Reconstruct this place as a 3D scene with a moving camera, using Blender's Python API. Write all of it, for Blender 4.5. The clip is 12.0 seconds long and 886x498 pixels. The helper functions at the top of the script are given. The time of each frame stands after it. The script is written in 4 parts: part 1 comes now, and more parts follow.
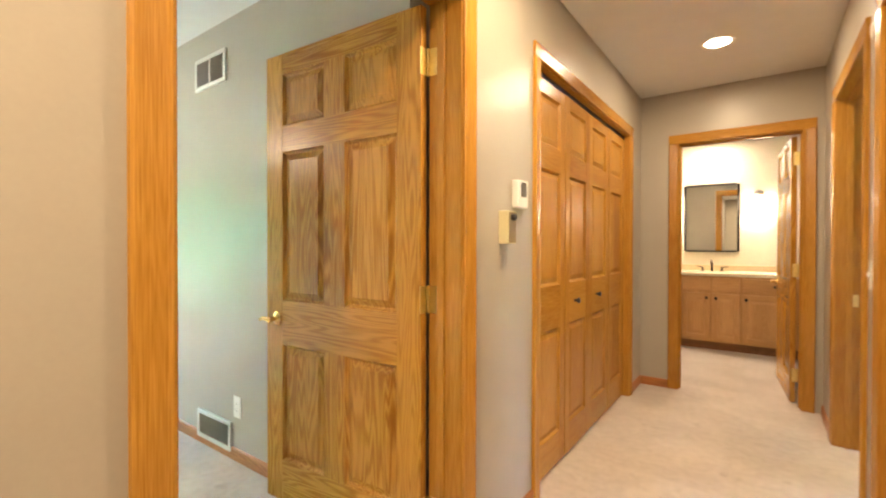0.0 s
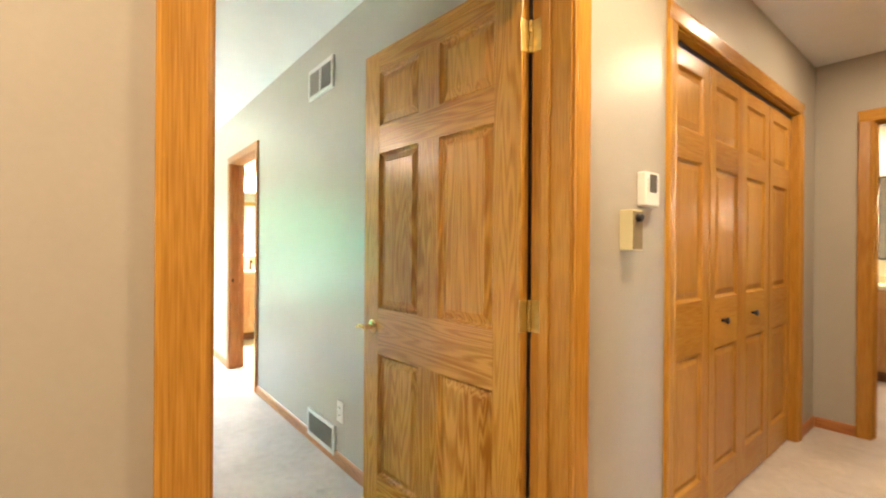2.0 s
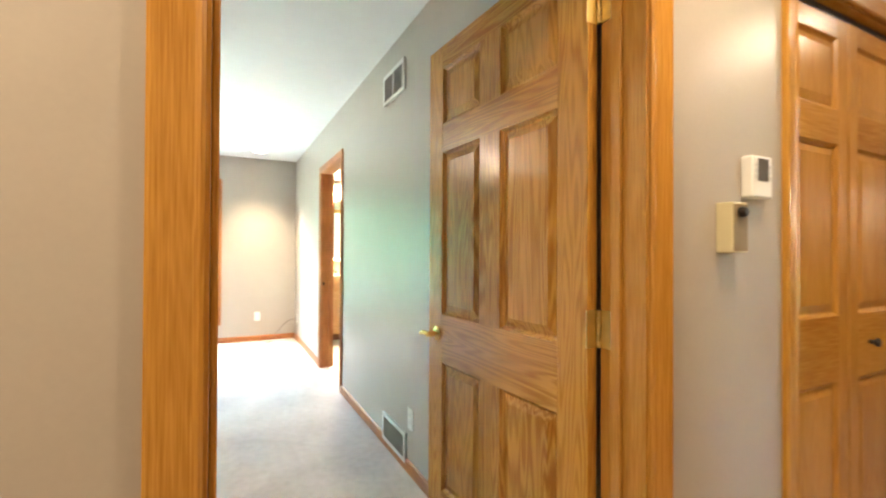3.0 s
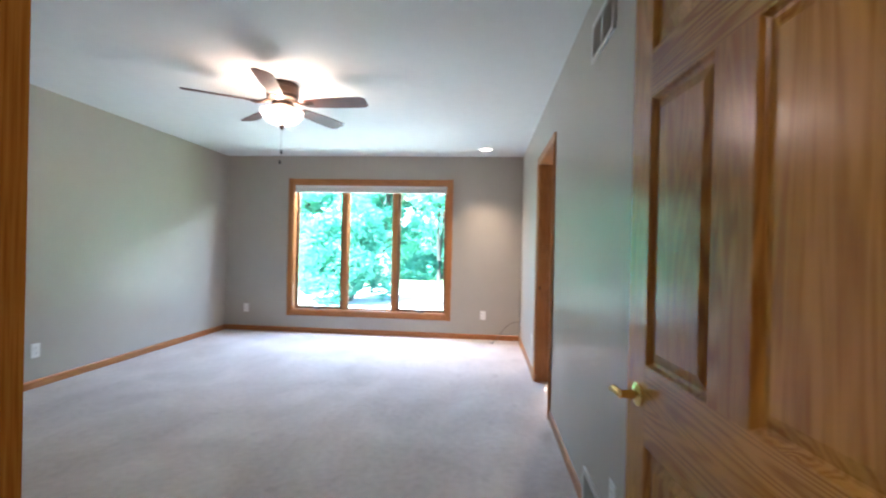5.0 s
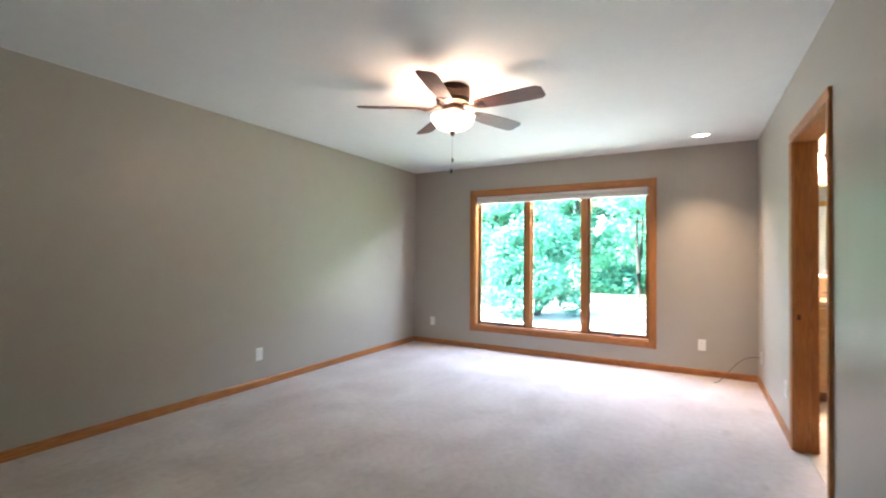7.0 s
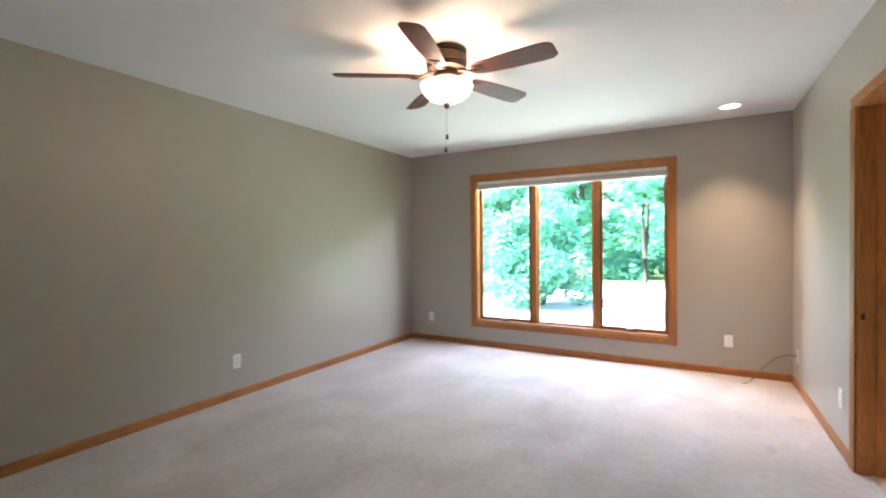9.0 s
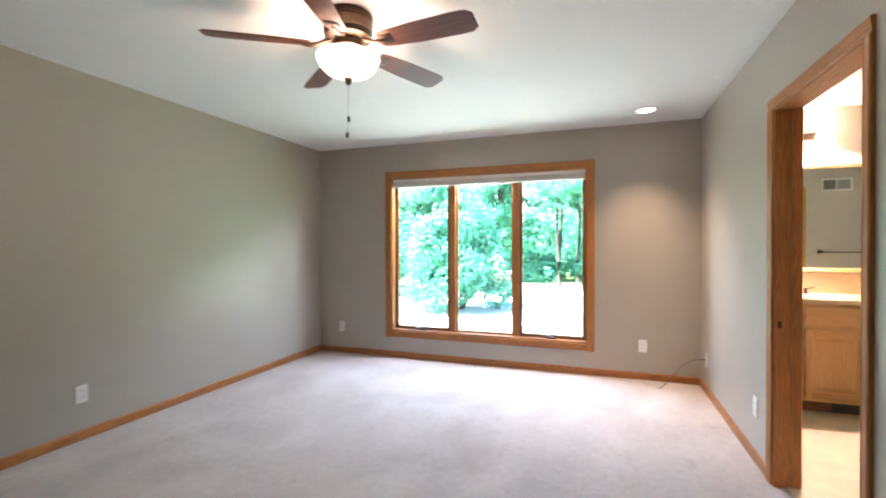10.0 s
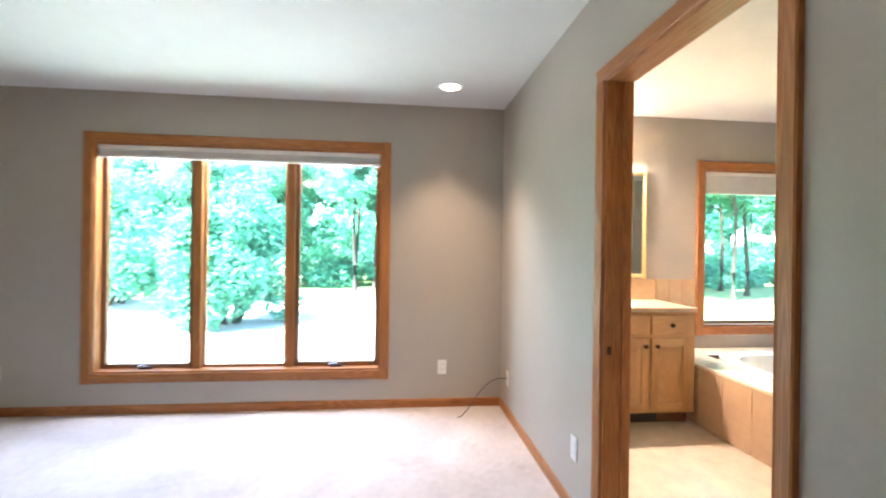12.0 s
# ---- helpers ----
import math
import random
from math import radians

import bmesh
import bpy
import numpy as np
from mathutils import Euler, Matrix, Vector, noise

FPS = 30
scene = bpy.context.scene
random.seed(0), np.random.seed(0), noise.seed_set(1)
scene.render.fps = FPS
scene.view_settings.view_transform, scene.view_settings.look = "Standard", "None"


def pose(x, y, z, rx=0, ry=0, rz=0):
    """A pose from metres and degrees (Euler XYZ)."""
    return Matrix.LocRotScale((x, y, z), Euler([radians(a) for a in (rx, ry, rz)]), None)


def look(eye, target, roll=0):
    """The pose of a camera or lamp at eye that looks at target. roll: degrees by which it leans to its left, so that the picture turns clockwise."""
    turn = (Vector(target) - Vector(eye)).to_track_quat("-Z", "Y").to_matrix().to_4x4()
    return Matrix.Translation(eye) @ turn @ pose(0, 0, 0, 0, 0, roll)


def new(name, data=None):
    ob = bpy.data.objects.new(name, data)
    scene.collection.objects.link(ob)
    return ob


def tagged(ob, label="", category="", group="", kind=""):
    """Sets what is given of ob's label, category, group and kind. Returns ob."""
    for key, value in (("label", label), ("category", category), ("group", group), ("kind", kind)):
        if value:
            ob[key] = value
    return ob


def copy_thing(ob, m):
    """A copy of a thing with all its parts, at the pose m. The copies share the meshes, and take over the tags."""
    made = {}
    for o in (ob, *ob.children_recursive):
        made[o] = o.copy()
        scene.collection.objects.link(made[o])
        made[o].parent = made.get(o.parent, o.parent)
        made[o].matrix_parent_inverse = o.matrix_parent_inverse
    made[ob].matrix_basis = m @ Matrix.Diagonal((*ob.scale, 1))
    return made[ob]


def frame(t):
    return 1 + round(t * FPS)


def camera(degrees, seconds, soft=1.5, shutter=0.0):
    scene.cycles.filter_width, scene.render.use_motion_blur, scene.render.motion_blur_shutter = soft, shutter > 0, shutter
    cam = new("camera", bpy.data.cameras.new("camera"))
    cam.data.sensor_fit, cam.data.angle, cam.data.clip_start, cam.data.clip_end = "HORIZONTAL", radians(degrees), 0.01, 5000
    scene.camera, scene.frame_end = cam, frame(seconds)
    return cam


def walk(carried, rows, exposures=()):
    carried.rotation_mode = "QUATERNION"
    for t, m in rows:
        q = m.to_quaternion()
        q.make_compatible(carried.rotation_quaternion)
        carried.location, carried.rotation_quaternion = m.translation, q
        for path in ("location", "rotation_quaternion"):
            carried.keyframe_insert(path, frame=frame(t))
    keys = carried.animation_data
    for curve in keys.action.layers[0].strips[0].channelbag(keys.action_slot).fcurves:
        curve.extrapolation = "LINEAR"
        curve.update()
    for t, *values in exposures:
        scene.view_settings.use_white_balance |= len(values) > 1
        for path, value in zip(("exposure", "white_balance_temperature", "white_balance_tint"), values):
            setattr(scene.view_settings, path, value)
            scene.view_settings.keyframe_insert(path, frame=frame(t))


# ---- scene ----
cam = camera(90.3, 12.0, soft=2.0, shutter=0.5)
PATH = [
    (0, (-0.064, 0.174, 1.184), (-1.239, 1.793, 1.166), 0.1),
    (0.5, (-0.096, 0.21, 1.171), (-1.374, 1.748, 1.177), 0.3),
    (1, (-0.119, 0.259, 1.179), (-1.489, 1.716, 1.19), 0.5),
    (1.5, (-0.144, 0.308, 1.187), (-1.598, 1.682, 1.193), 0.5),
    (2, (-0.161, 0.383, 1.193), (-1.719, 1.637, 1.189), 0.4),
    (2.5, (-0.177, 0.45, 1.18), (-1.841, 1.561, 1.189), 0.7),
    (2.7, (-0.174, 0.485, 1.181), (-1.889, 1.514, 1.195), 0.5),
    (4.5, (-0.57, 0.918, 1.214), (-2.567, 1.024, 1.209), 1.0),
    (5, (-0.687, 0.957, 1.215), (-2.679, 0.776, 1.209), 1.3),
    (5.5, (-0.838, 0.945, 1.223), (-2.793, 0.527, 1.224), 1.5),
    (6, (-0.993, 0.923, 1.245), (-2.89, 0.29, 1.258), 1.6),
    (6.5, (-1.092, 0.89, 1.243), (-2.914, 0.064, 1.27), 1.1),
    (7, (-1.19, 0.887, 1.239), (-2.93, -0.098, 1.27), 0.5),
    (7.2, (-1.23, 0.886, 1.241), (-2.945, -0.143, 1.27), 0.3),
    (8.8, (-1.571, 0.748, 1.271), (-3.275, -0.298, 1.242), -0.3),
    (9, (-1.611, 0.695, 1.279), (-3.348, -0.297, 1.253), -0.5),
    (9.5, (-1.774, 0.639, 1.272), (-3.589, -0.2, 1.251), -0.2),
    (10, (-2.011, 0.59, 1.286), (-3.895, -0.081, 1.269), -0.1),
    (10.5, (-2.284, 0.572, 1.303), (-4.22, 0.07, 1.285), -0.1),
    (11, (-2.537, 0.521, 1.297), (-4.52, 0.255, 1.284), 0.4),
    (11.5, (-2.749, 0.499, 1.295), (-4.749, 0.5, 1.283), 0.7),
    (12, (-3.03, 0.589, 1.278), (-5.019, 0.801, 1.28), 0.8),
]
walk(cam, [(t, look(eye, target, roll)) for t, eye, target, roll in PATH],
     exposures=[(0, 6.25, 6700, 12), (2.5, 6.15, 6500, 12), (4.3, 4.8, 5550, 22), (5.5, 4.6, 5800, 25), (7.2, 4.53, 6350, 28), (8.8, 4.42, 6500, 28), (12, 4.48, 6250, 27)])

# ---- world and sun ----
world = bpy.data.worlds.new("world")
scene.world = world
world.use_nodes = True
wn = world.node_tree.nodes
sky = wn.new("ShaderNodeTexSky")
sky.sky_type, sky.sun_disc = "NISHITA", False
sky.sun_elevation, sky.sun_rotation = radians(58), radians(148)
wn["Background"].inputs["Strength"].default_value = 0.15
world.node_tree.links.new(sky.outputs[0], wn["Background"].inputs["Color"])
sun = new("sun", bpy.data.lights.new("sun", "SUN"))
sun.data.energy, sun.data.angle, sun.data.color = 5.0, radians(0.6), (1.0, 0.95, 0.86)
sun.matrix_world = look((5, -8, 15.5), (0, 0, 0))

WARM = (1.0, 0.78, 0.51)
SOFT = (1.0, 0.84, 0.66)


def disk_lamp(x, y, z, watts, colour, size=0.13):
    li = new("downlight_lamp", bpy.data.lights.new("downlight_lamp", "AREA"))
    li.data.shape, li.data.size, li.data.energy, li.data.color = "DISK", size, watts, colour
    li.matrix_world = pose(x, y, z)
    return li


def point_lamp(x, y, z, watts, colour, radius=0.03):
    li = new("bulb_lamp", bpy.data.lights.new("bulb_lamp", "POINT"))
    li.data.energy, li.data.color, li.data.shadow_soft_size = watts, colour, radius
    li.matrix_world = pose(x, y, z)
    return li


HALL_CAN = (-0.298, 3.384)
HALL_CAN_2 = (-0.37, 1.55)
HALL_CAN_3 = (-0.37, -0.28)
BED_CAN = (-6.155, 0.96)
BATH_CAN = (-0.58, 6.2)
FAN = (-3.95, -0.605)
disk_lamp(*HALL_CAN, 2.428, 0.24, WARM)
disk_lamp(*HALL_CAN_2, 2.428, 0.38, WARM)
disk_lamp(*HALL_CAN_3, 2.428, 0.66, WARM)
bed_spot = new("downlight_lamp", bpy.data.lights.new("downlight_lamp", "SPOT"))
bed_spot.data.energy, bed_spot.data.color, bed_spot.data.shadow_soft_size = 9.0, WARM, 0.07
bed_spot.data.spot_size, bed_spot.data.spot_blend = radians(86), 1.0
bed_spot.matrix_world = pose(*BED_CAN, 2.425)
disk_lamp(*BATH_CAN, 2.428, 0.33, SOFT)
for k in range(3):
    a = radians(50 + 120 * k)
    point_lamp(FAN[0] + 0.035 * math.cos(a), FAN[1] + 0.035 * math.sin(a), 2.188, 0.39, (1.0, 0.73, 0.46), 0.016)


# added strip lamp outside the bedroom window's head, boosting sky light on the floor
sky_fill = new("window_sky_fill", bpy.data.lights.new("window_sky_fill", "AREA"))
sky_fill.data.shape, sky_fill.data.size, sky_fill.data.size_y = "RECTANGLE", 2.05, 0.08
sky_fill.data.energy, sky_fill.data.color = 5.4, (0.80, 0.90, 1.0)
sky_fill.matrix_world = look((-6.83, -0.60, 2.055), (-6.2, -0.60, 1.3))


# ---- materials ----
def material(name):
    m = bpy.data.materials.new(name)
    m.use_nodes = True
    return m, m.node_tree.nodes, m.node_tree.links, m.node_tree.nodes["Principled BSDF"]


def plain(name, colour, rough=0.5, metal=0.0, grain=0.06, scale=40, bump=0.0):
    """A surface with a little mottling at two scales."""
    m, n, l, b = material(name)
    co = n.new("ShaderNodeTexCoord")
    a, c = n.new("ShaderNodeTexNoise"), n.new("ShaderNodeTexNoise")
    a.inputs["Scale"].default_value, c.inputs["Scale"].default_value = scale, scale / 14
    a.inputs["Detail"].default_value = 4
    mix = n.new("ShaderNodeMath")
    mix.operation = "ADD"
    ramp = n.new("ShaderNodeMapRange")
    ramp.inputs["From Min"].default_value, ramp.inputs["From Max"].default_value = 0.6, 1.4
    ramp.inputs["To Min"].default_value, ramp.inputs["To Max"].default_value = 1 - grain, 1 + grain
    mul = n.new("ShaderNodeVectorMath")
    mul.operation = "SCALE"
    mul.inputs[0].default_value = colour
    for t in (a, c):
        l.new(co.outputs["Object"], t.inputs["Vector"])
    l.new(a.outputs["Fac"], mix.inputs[0])
    l.new(c.outputs["Fac"], mix.inputs[1])
    l.new(mix.outputs[0], ramp.inputs["Value"])
    l.new(ramp.outputs[0], mul.inputs["Scale"])
    l.new(mul.outputs[0], b.inputs["Base Color"])
    b.inputs["Roughness"].default_value, b.inputs["Metallic"].default_value = rough, metal
    if bump:
        bp = n.new("ShaderNodeBump")
        bp.inputs["Strength"].default_value, bp.inputs["Distance"].default_value = bump, 0.002
        l.new(a.outputs["Fac"], bp.inputs["Height"])
        l.new(bp.outputs[0], b.inputs["Normal"])
    return m


def wood(name, dark, light, axis, rough=0.24, rings=1.0):
    """Varnished wood whose grain runs along one axis of the piece: long pores, and broad wandering rings."""
    m, n, l, b = material(name)
    co, info = n.new("ShaderNodeTexCoord"), n.new("ShaderNodeObjectInfo")
    shift = n.new("ShaderNodeVectorMath")
    shift.operation = "MULTIPLY_ADD"
    shift.inputs[1].default_value = (7, 5, 9)
    l.new(info.outputs["Random"], shift.inputs[0])
    l.new(co.outputs["Object"], shift.inputs[2])

    def stretched(across, along):
        mp = n.new("ShaderNodeMapping")
        sc = [across] * 3
        sc[axis] = along
        mp.inputs["Scale"].default_value = sc
        l.new(shift.outputs[0], mp.inputs["Vector"])
        return mp
    pores, figure, tone = (n.new("ShaderNodeTexNoise") for _ in range(3))
    pores.inputs["Scale"].default_value, pores.inputs["Detail"].default_value = 1, 5
    figure.inputs["Scale"].default_value, figure.inputs["Detail"].default_value = 1, 1
    tone.inputs["Scale"].default_value = 1
    l.new(stretched(330, 9).outputs[0], pores.inputs["Vector"])
    l.new(stretched(15, 1.2).outputs[0], figure.inputs["Vector"])
    l.new(stretched(5, 0.6).outputs[0], tone.inputs["Vector"])
    bands = n.new("ShaderNodeMath")
    bands.operation = "MULTIPLY"
    bands.inputs[1].default_value = 85
    l.new(figure.outputs["Fac"], bands.inputs[0])
    sine = n.new("ShaderNodeMath")
    sine.operation = "SINE"
    l.new(bands.outputs[0], sine.inputs[0])

    def weigh(value, k, to=None):
        ma = n.new("ShaderNodeMath")
        ma.operation = "MULTIPLY_ADD"
        ma.inputs[1].default_value = k
        l.new(value, ma.inputs[0])
        if to is None:
            ma.inputs[2].default_value = 0
        else:
            l.new(to, ma.inputs[2])
        return ma.outputs[0]
    v = weigh(pores.outputs["Fac"], 0.6)
    v = weigh(sine.outputs[0], 0.10 * rings, v)
    v = weigh(tone.outputs["Fac"], 0.5, v)
    v = weigh(info.outputs["Random"], 0.12, v)
    ramp = n.new("ShaderNodeValToRGB")
    ramp.color_ramp.elements[0].position, ramp.color_ramp.elements[1].position = 0.37, 0.76
    ramp.color_ramp.elements[0].color, ramp.color_ramp.elements[1].color = (*dark, 1), (*light, 1)
    l.new(v, ramp.inputs["Fac"])
    l.new(ramp.outputs["Color"], b.inputs["Base Color"])
    bp = n.new("ShaderNodeBump")
    bp.inputs["Strength"].default_value, bp.inputs["Distance"].default_value = 0.06, 0.001
    l.new(pores.outputs["Fac"], bp.inputs["Height"])
    l.new(bp.outputs[0], b.inputs["Normal"])
    b.inputs["Roughness"].default_value = rough
    b.inputs["Specular IOR Level"].default_value = 0.4
    return m


def glowing(name, colour, strength, base=(0.8, 0.8, 0.8)):
    m, n, l, b = material(name)
    b.inputs["Base Color"].default_value = (*base, 1)
    b.inputs["Emission Color"].default_value = (*colour, 1)
    b.inputs["Emission Strength"].default_value = strength
    return m


def carpet_material():
    m, n, l, b = material("carpet")
    co = n.new("ShaderNodeTexCoord")
    fine, tuft, worn, streak = (n.new("ShaderNodeTexNoise") for _ in range(4))
    fine.inputs["Scale"].default_value, fine.inputs["Detail"].default_value = 260, 2
    tuft.inputs["Scale"].default_value, tuft.inputs["Detail"].default_value = 22, 5
    worn.inputs["Scale"].default_value, worn.inputs["Detail"].default_value = 1.7, 6
    worn.inputs["Distortion"].default_value = 0.6
    mp = n.new("ShaderNodeMapping")
    mp.inputs["Scale"].default_value = (0.5, 6.0, 1)
    mp.inputs["Rotation"].default_value = (0, 0, 0.12)
    streak.inputs["Scale"].default_value, streak.inputs["Detail"].default_value = 1, 4
    for t in (fine, tuft, worn):
        l.new(co.outputs["Object"], t.inputs["Vector"])
    l.new(co.outputs["Object"], mp.inputs["Vector"])
    l.new(mp.outputs[0], streak.inputs["Vector"])
    prev = None
    for t, k in ((fine, 0.35), (tuft, 0.35), (worn, 0.62), (streak, 0.10)):
        ma = n.new("ShaderNodeMath")
        ma.operation = "MULTIPLY_ADD"
        ma.inputs[1].default_value = k
        l.new(t.outputs["Fac"], ma.inputs[0])
        if prev is None:
            ma.inputs[2].default_value = 0
        else:
            l.new(prev, ma.inputs[2])
        prev = ma.outputs[0]
    # broad strokes left by the vacuum cleaner, and a few dull spots
    strokes, spot, spot_map = n.new("ShaderNodeTexWave"), n.new("ShaderNodeTexNoise"), n.new("ShaderNodeMapRange")
    turn = n.new("ShaderNodeMapping")
    turn.inputs["Rotation"].default_value = (0, 0, 0.35)
    strokes.bands_direction = "Y"
    strokes.inputs["Scale"].default_value, strokes.inputs["Distortion"].default_value = 0.75, 3.0
    strokes.inputs["Detail"].default_value, strokes.inputs["Detail Scale"].default_value = 3, 0.8
    spot.inputs["Scale"].default_value, spot.inputs["Detail"].default_value = 5.5, 3
    spot_map.inputs["From Min"].default_value, spot_map.inputs["From Max"].default_value = 0.66, 0.74
    l.new(co.outputs["Object"], turn.inputs["Vector"])
    l.new(turn.outputs[0], strokes.inputs["Vector"])
    l.new(turn.outputs[0], spot.inputs["Vector"])
    l.new(spot.outputs["Fac"], spot_map.inputs["Value"])
    for value, k in ((strokes.outputs["Fac"], 0.045), (spot_map.outputs[0], -0.16)):
        ma = n.new("ShaderNodeMath")
        ma.operation = "MULTIPLY_ADD"
        ma.inputs[1].default_value = k
        l.new(value, ma.inputs[0])
        l.new(prev, ma.inputs[2])
        prev = ma.outputs[0]
    ramp = n.new("ShaderNodeValToRGB")
    ramp.color_ramp.elements[0].position, ramp.color_ramp.elements[1].position = 0.56, 0.95
    ramp.color_ramp.elements[0].color = (0.465, 0.395, 0.35, 1)
    ramp.color_ramp.elements[1].color = (0.71, 0.63, 0.575, 1)
    l.new(prev, ramp.inputs["Fac"])
    l.new(ramp.outputs["Color"], b.inputs["Base Color"])
    bp = n.new("ShaderNodeBump")
    bp.inputs["Strength"].default_value, bp.inputs["Distance"].default_value = 0.7, 0.006
    add = n.new("ShaderNodeMath")
    l.new(fine.outputs["Fac"], add.inputs[0])
    l.new(tuft.outputs["Fac"], add.inputs[1])
    l.new(add.outputs[0], bp.inputs["Height"])
    l.new(bp.outputs[0], b.inputs["Normal"])
    b.inputs["Roughness"].default_value = 0.95
    b.inputs["Specular IOR Level"].default_value = 0.15
    b.inputs["Sheen Weight"].default_value, b.inputs["Sheen Roughness"].default_value = 0.35, 0.45
    return m


def glass_material():
    m, n, l, b = material("window_glass")
    out = n["Material Output"]
    clear, gloss, mix = (n.new("ShaderNodeBsdfTransparent"), n.new("ShaderNodeBsdfGlossy"), n.new("ShaderNodeMixShader"))
    clear.inputs["Color"].default_value = (0.86, 1.0, 0.96, 1)
    gloss.inputs["Roughness"].default_value = 0.02
    mix.inputs[0].default_value = 0.05
    l.new(clear.outputs[0], mix.inputs[1])
    l.new(gloss.outputs[0], mix.inputs[2])
    l.new(mix.outputs[0], out.inputs["Surface"])
    return m


def leaf_material(name, dark, light):
    m, n, l, b = material(name)
    geo = n.new("ShaderNodeNewGeometry")
    ramp = n.new("ShaderNodeValToRGB")
    ramp.color_ramp.elements[0].color, ramp.color_ramp.elements[1].color = (*dark, 1), (*light, 1)
    l.new(geo.outputs["Random Per Island"], ramp.inputs["Fac"])
    l.new(ramp.outputs["Color"], b.inputs["Base Color"])
    b.inputs["Roughness"].default_value = 0.7
    b.inputs["Specular IOR Level"].default_value = 0.1
    tr, mix = n.new("ShaderNodeBsdfTranslucent"), n.new("ShaderNodeMixShader")
    l.new(ramp.outputs["Color"], tr.inputs["Color"])
    mix.inputs[0].default_value = 0.5
    l.new(b.outputs[0], mix.inputs[1])
    l.new(tr.outputs[0], mix.inputs[2])
    l.new(mix.outputs[0], n["Material Output"].inputs["Surface"])
    return m


WALL = plain("wall_paint", (0.395, 0.357, 0.30), 0.36, grain=0.03, scale=90, bump=0.12)
BATH_WALL = plain("cream_paint", (0.62, 0.55, 0.43), 0.45, grain=0.03, scale=90, bump=0.12)
WHITE = plain("ceiling_paint", (0.74, 0.75, 0.74), 0.9, grain=0.025, scale=120, bump=0.25)
CARPET = carpet_material()
VINYL = plain("vinyl_floor", (0.56, 0.47, 0.34), 0.35, grain=0.22, scale=9)
DARK_OAK, LIGHT_OAK = (0.28, 0.11, 0.012), (0.50, 0.252, 0.040)
FRAME_OAK = [wood("frame_oak_" + "xyz"[a], DARK_OAK, LIGHT_OAK, a, 0.26, 0.3) for a in range(3)]
OAK = [wood("oak_" + "xyz"[a], DARK_OAK, LIGHT_OAK, a, 0.24, 1.5) for a in range(3)]
# The same oak made redder: the bedroom light's cast is put into its colour
REDDENED_OAK = [wood("reddened_oak_" + "xyz"[a], (0.26, 0.088, 0.022), (0.45, 0.18, 0.052), a, 0.4) for a in range(3)]
SASH = [wood("sash_oak_" + "xyz"[a], (0.13, 0.055, 0.02), (0.25, 0.11, 0.045), a, 0.4) for a in range(3)]
MAPLE = [wood("maple_" + "xyz"[a], (0.42, 0.22, 0.08), (0.62, 0.37, 0.16), a, 0.35, 0.5) for a in range(3)]
BLADE = wood("blade_wood", (0.05, 0.012, 0.006), (0.13, 0.036, 0.014), 0, 0.5)
BRASS = plain("polished_brass", (0.83, 0.60, 0.22), 0.16, 1.0)
OLD_BRASS = plain("dull_brass", (0.72, 0.56, 0.22), 0.42, 1.0, grain=0.15)
BRONZE = plain("dark_bronze", (0.06, 0.036, 0.024), 0.4, 0.8, grain=0.2)
DARK_METAL = plain("dark_metal", (0.03, 0.026, 0.024), 0.4, 0.7)
CHROME = plain("brushed_nickel", (0.62, 0.60, 0.57), 0.18, 1.0)
GOLD = plain("gilt_frame", (0.72, 0.52, 0.24), 0.3, 0.8, grain=0.15)
PLASTIC = plain("white_plastic", (0.78, 0.77, 0.73), 0.35, grain=0.01)
IVORY = plain("ivory_plastic", (0.66, 0.59, 0.36), 0.4, grain=0.03)
GREY_SCREEN = plain("thermostat_screen", (0.10, 0.095, 0.085), 0.25)
BROWN_FACE = plain("brown_face", (0.22, 0.16, 0.075), 0.45, grain=0.1)
VENT_WHITE = plain("vent_enamel", (0.62, 0.62, 0.59), 0.35, grain=0.03)
VENT_SLAT = plain("vent_slat_enamel", (0.44, 0.44, 0.42), 0.45, grain=0.05)
DUCT_SHADE = plain("duct_shade", (0.17, 0.17, 0.16), 0.7, grain=0.1)
NEAR_BLACK = plain("near_black", (0.05, 0.05, 0.048), 0.8)
COUNTER = plain("counter_top", (0.72, 0.66, 0.50), 0.2, grain=0.1, scale=60)
TAN_STONE = plain("tan_stone", (0.60, 0.46, 0.28), 0.2, grain=0.14, scale=60)
TILE = plain("tan_tile", (0.50, 0.34, 0.20), 0.3, grain=0.12, scale=18)
GROUT = plain("grout", (0.55, 0.46, 0.36), 0.9)
ENAMEL = plain("tub_enamel", (0.82, 0.82, 0.79), 0.12, grain=0.01)
SHADE = plain("shade_fabric", (0.78, 0.75, 0.70), 0.9, grain=0.04, scale=150)
CORD = plain("grey_cord", (0.12, 0.10, 0.09), 0.5)
LENS = glowing("lamp_lens", (1.0, 0.85, 0.62), 0.45)
BOWL = glowing("lit_frosted_glass", (1.0, 0.84, 0.62), 0.3)
bn, bk = BOWL.node_tree.nodes, BOWL.node_tree.links
see, blend = bn.new("ShaderNodeBsdfTransparent"), bn.new("ShaderNodeMixShader")
blend.inputs[0].default_value = 0.45
bk.new(see.outputs[0], blend.inputs[1])
bk.new(bn["Principled BSDF"].outputs[0], blend.inputs[2])
bk.new(blend.outputs[0], bn["Material Output"].inputs["Surface"])
OPAL = glowing("lit_opal_glass", (1.0, 0.82, 0.56), 0.8)
GLASS = glass_material()
MIRROR = material("silvered_mirror")
